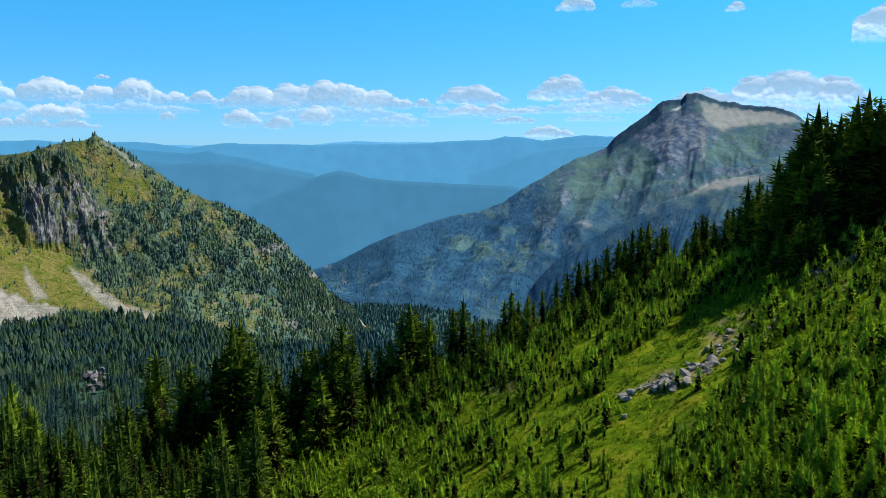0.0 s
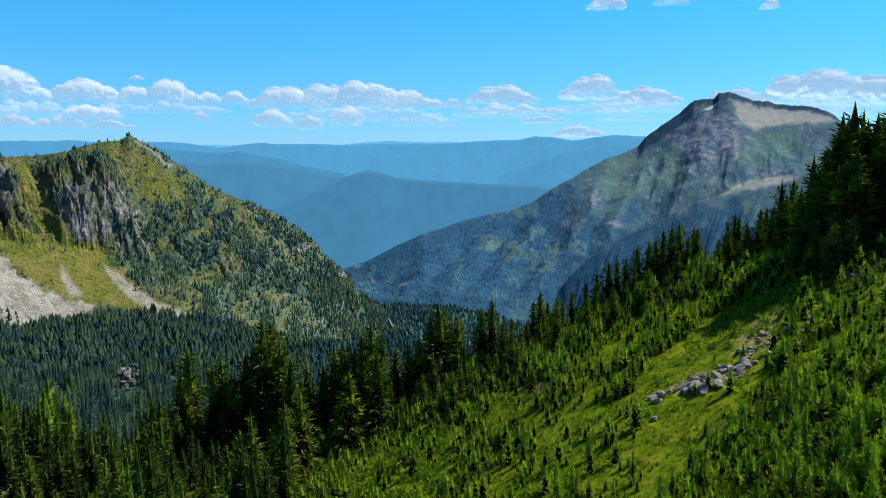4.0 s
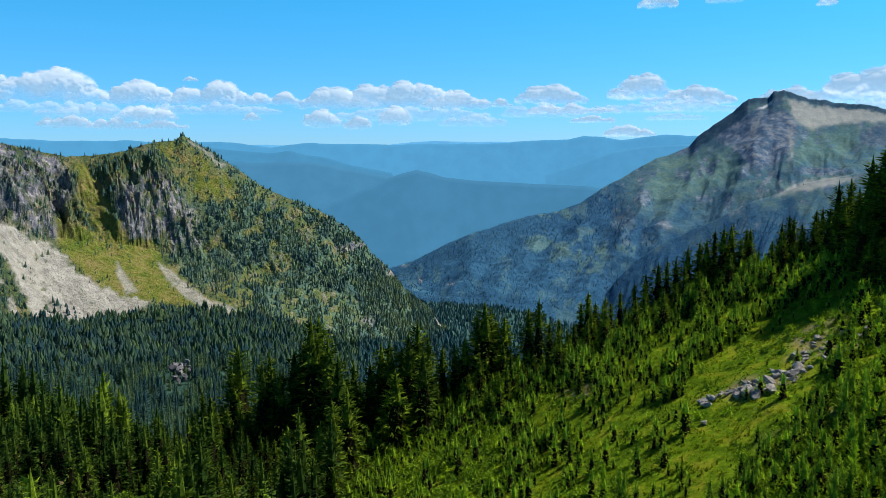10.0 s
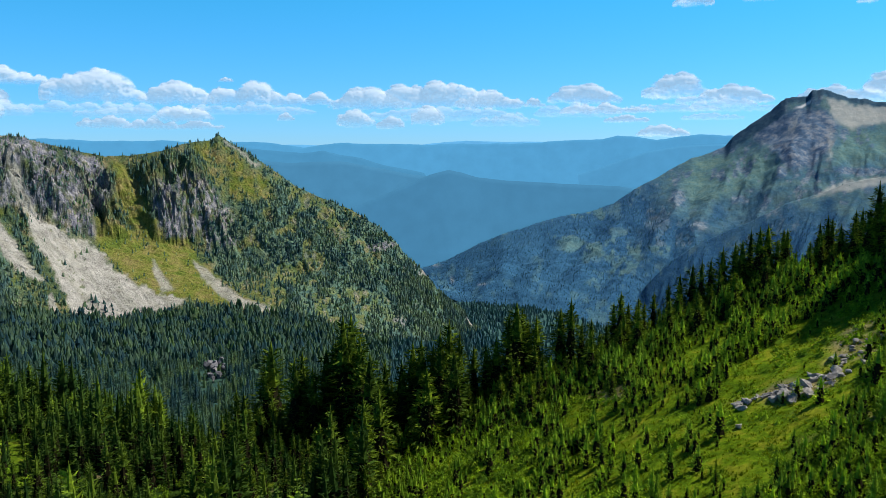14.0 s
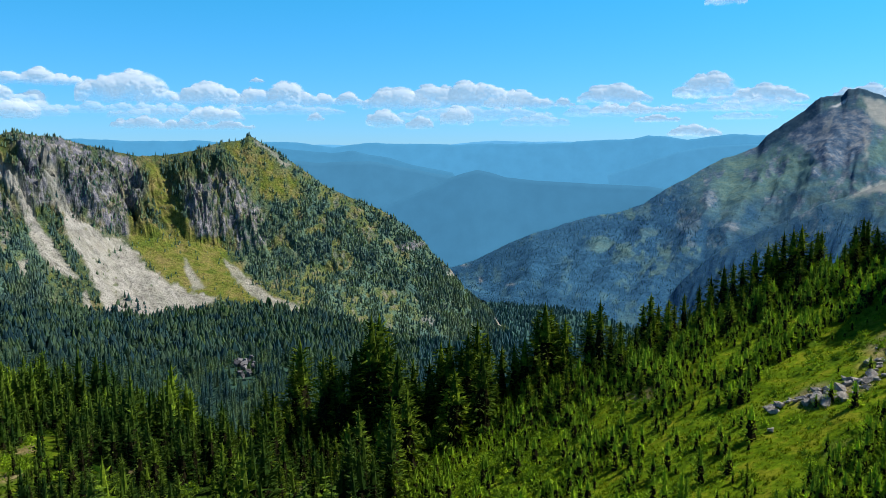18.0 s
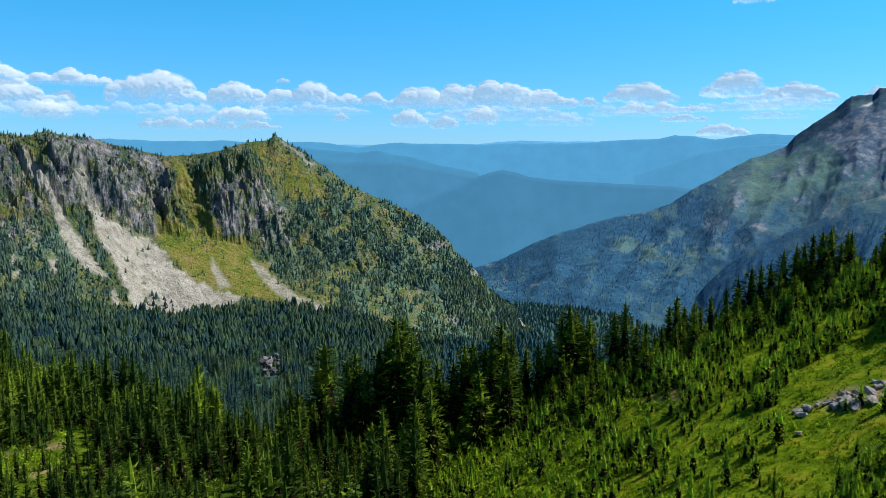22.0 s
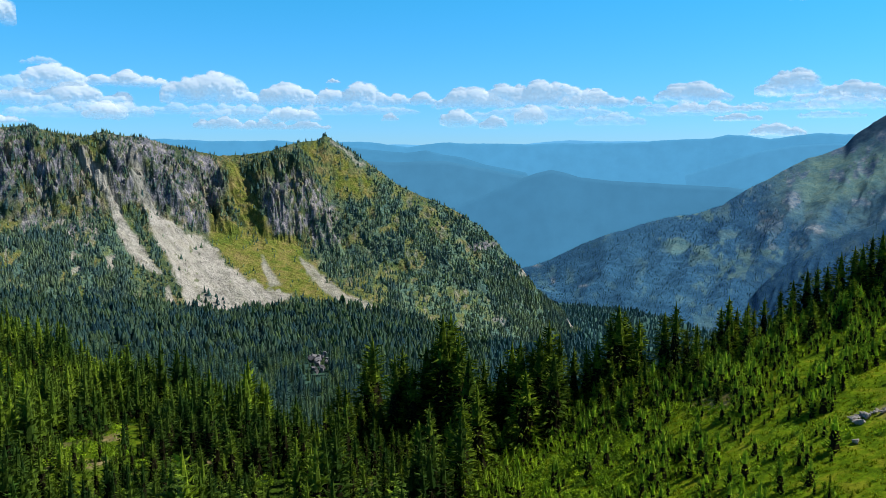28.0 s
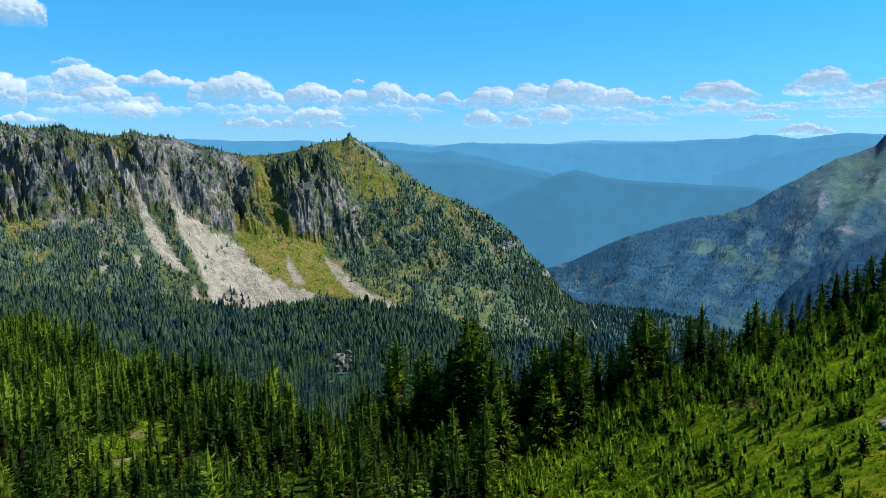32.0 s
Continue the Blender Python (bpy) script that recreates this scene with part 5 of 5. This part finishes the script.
def cloud(az, el, width, height, dist, seed, label="white fair-weather cumulus cloud with a flat grey base"):
    """A one-sided relief of a flat-based heap of billows, shaped for the camera's view from below its side; angles in
    degrees as from the tripod.
    """
    rng = np.random.default_rng(seed)
    W, H = dist * math.radians(width), dist * math.radians(height)
    step = dist * math.radians(0.065)
    u, w = np.meshgrid(np.arange(-0.56 * W - step, 0.56 * W + step, step), np.arange(-0.45 * H, 1.25 * H, step), indexing="ij")
    ragged = fbm(u / (0.5 * H) + seed, w / (0.35 * H), 4, seed, 0.6)
    wisp = fbm(u / (0.16 * H), w / (0.12 * H) + seed, 3, seed + 7, 0.6)
    uu, ww = u + 0.1 * H * ragged, w + 0.08 * H * wisp
    ww = np.where(ww < 0.12 * H, 0.12 * H + (ww - 0.12 * H) * 1.9, ww)
    lumps = []
    heaps = max(4, int(round(width / height * 2.3)))
    for i in range(heaps):
        s = -1 + 2 * (i + 0.5 + rng.uniform(-0.4, 0.4)) / heaps
        top = H * (0.4 + 0.6 * (1 - s * s) ** 0.5) * rng.uniform(0.45, 1.0)
        if i == heaps // 2:
            top = H
        q = top * rng.uniform(0.42, 0.52)
        x, z = s * max(W / 2 - q * 0.7, 0), top - q
        lumps.append((x, z, q))
        lumps.append((s * 0.46 * W, 0.2 * H, H * rng.uniform(0.3, 0.42) * (1.1 - 0.4 * s * s)))
        for _ in range(3 if label == FLAT else 10):
            t, k = rng.uniform(-0.35, 3.5), q * rng.uniform(0.25, 0.5)
            lumps.append((x + math.cos(t) * q * 0.85, z + math.sin(t) * q * 0.85, k))
    deep, cover = np.zeros_like(u), np.zeros_like(u)
    for x, z, q in lumps:
        d = 1 - ((uu - x) / (2.0 * q)) ** 2 - ((ww - z) / q) ** 2
        deep = np.maximum(deep, q * np.sqrt(np.maximum(d, 0)))
        cover = np.maximum(cover, d)
    body = smooth(0.0, 0.6, cover + 0.4 * ragged * (cover > 0) + 0.25 * wisp * (cover > 0)) * (0.12 + 0.88 * smooth(-0.2, 0.55, w / H + 0.25 * ragged)) * smooth(-0.42, -0.1, w / H + 0.2 * ragged)
    deep = deep + 0.06 * H * wisp * (deep > 0)
    verts = np.stack([u, -deep, w], -1).reshape(-1, 3)
    i = np.arange(u.size).reshape(u.shape)
    f = np.stack([i[:-1, :-1], i[1:, :-1], i[1:, 1:], i[:-1, 1:]], -1).reshape(-1, 4)
    f = f[body.ravel()[f].max(1) > 0.03]
    used, f = np.unique(f, return_inverse=True)
    ob = new("cloud", mesh("cloud", verts[used], f.reshape(-1, 4), M_VEIL if label == FLAT else M_CLOUD, True, {"body": body.ravel()[used]}))
    ob.location = (dist * math.sin(radians(az)), dist * math.cos(radians(az)), dist * math.tan(radians(el)))
    ob.rotation_euler = (0, 0, -radians(az))
    return tagged(ob, label, "cloud", "clouds over the range", kind="structure")


# bearing, angle of the base, width, height
WEST = [(-43.8, 7.55, 3.3, 1.9), (-40.1, 4.0, 3.5, 1.5), (-40.8, 5.45, 2.1, 0.5, FLAT), (-35.8, 4.2, 5.1, 1.0), (-30.5, 3.1, 5.8, 2.1), (-25.6, 3.1, 4.4, 1.45), (-20.5, 3.0, 6.5, 1.65), (-44.6, 2.7, 2.2, 2.1),
        (-39.5, 2.85, 8.2, 1.5), (-37.2, 2.1, 2.6, 1.1), (-25.3, 2.0, 3.8, 1.0), (-27.2, 1.5, 3.4, 0.7), (-24.2, 1.5, 3.2, 0.55), (-30, 1.55, 3.6, 0.8), (-43.7, 1.8, 3.8, 0.7), (-22.4, 4.65, 0.9, 0.3)]
MIDDLE_SKY = [(-38.5, 2.2, 9, 1.1, FLAT), (-28, 2.2, 8, 1.0, FLAT), (-42.5, 3.6, 5, 1.2, FLAT), (1.5, 2.3, 6, 0.9, FLAT), (11.5, 2.5, 6, 0.9, FLAT), (22, 2.0, 10, 1.0, FLAT), (-33, 2.5, 12, 0.8, FLAT), (-21, 2.5, 9, 0.8, FLAT), (-16.3, 3.2, 1.8, 0.8), (-8.2, 2.95, 8.6, 1.75), (-12.7, 2.9, 5.2, 1.4), (-4.4, 2.9, 4.6, 1.2), (-7.5, 2.1, 11, 1.0, FLAT), (-13.7, 1.7, 2.4, 1.1),
              (-11.3, 1.55, 1.7, 0.8), (-8.7, 1.8, 2.0, 1.2), (-1.3, 3.0, 1.3, 0.6), (-3.2, 1.7, 4.5, 0.9, FLAT), (-18.5, 2.1, 1.0, 0.5)]
EAST = [(2.2, 3.15, 4.8, 1.3), (8.2, 3.4, 4.0, 1.6), (11.3, 3.0, 6.0, 1.2), (3.6, 2.5, 6.5, 0.7), (7.5, 2.55, 7, 0.6, FLAT), (5.0, 1.9, 3.0, 0.5), (7.4, 0.9, 3.4, 0.8), (10.5, 2.0, 4, 0.5, FLAT),
        (22.5, 2.6, 9.7, 2.3), (17.5, 3.0, 3.5, 1.0), (27.9, 6.5, 2.8, 2.1), (9.1, 9.3, 2.3, 1.0), (13.3, 9.4, 2.2, 0.7, FLAT), (19.4, 8.85, 1.1, 0.6)]
for i, (a, e, w, h, *text) in enumerate(WEST + MIDDLE_SKY + EAST):
    cloud(a, e, w, h, 4800 if e > 2.55 else 4640, 700 + i, *text)
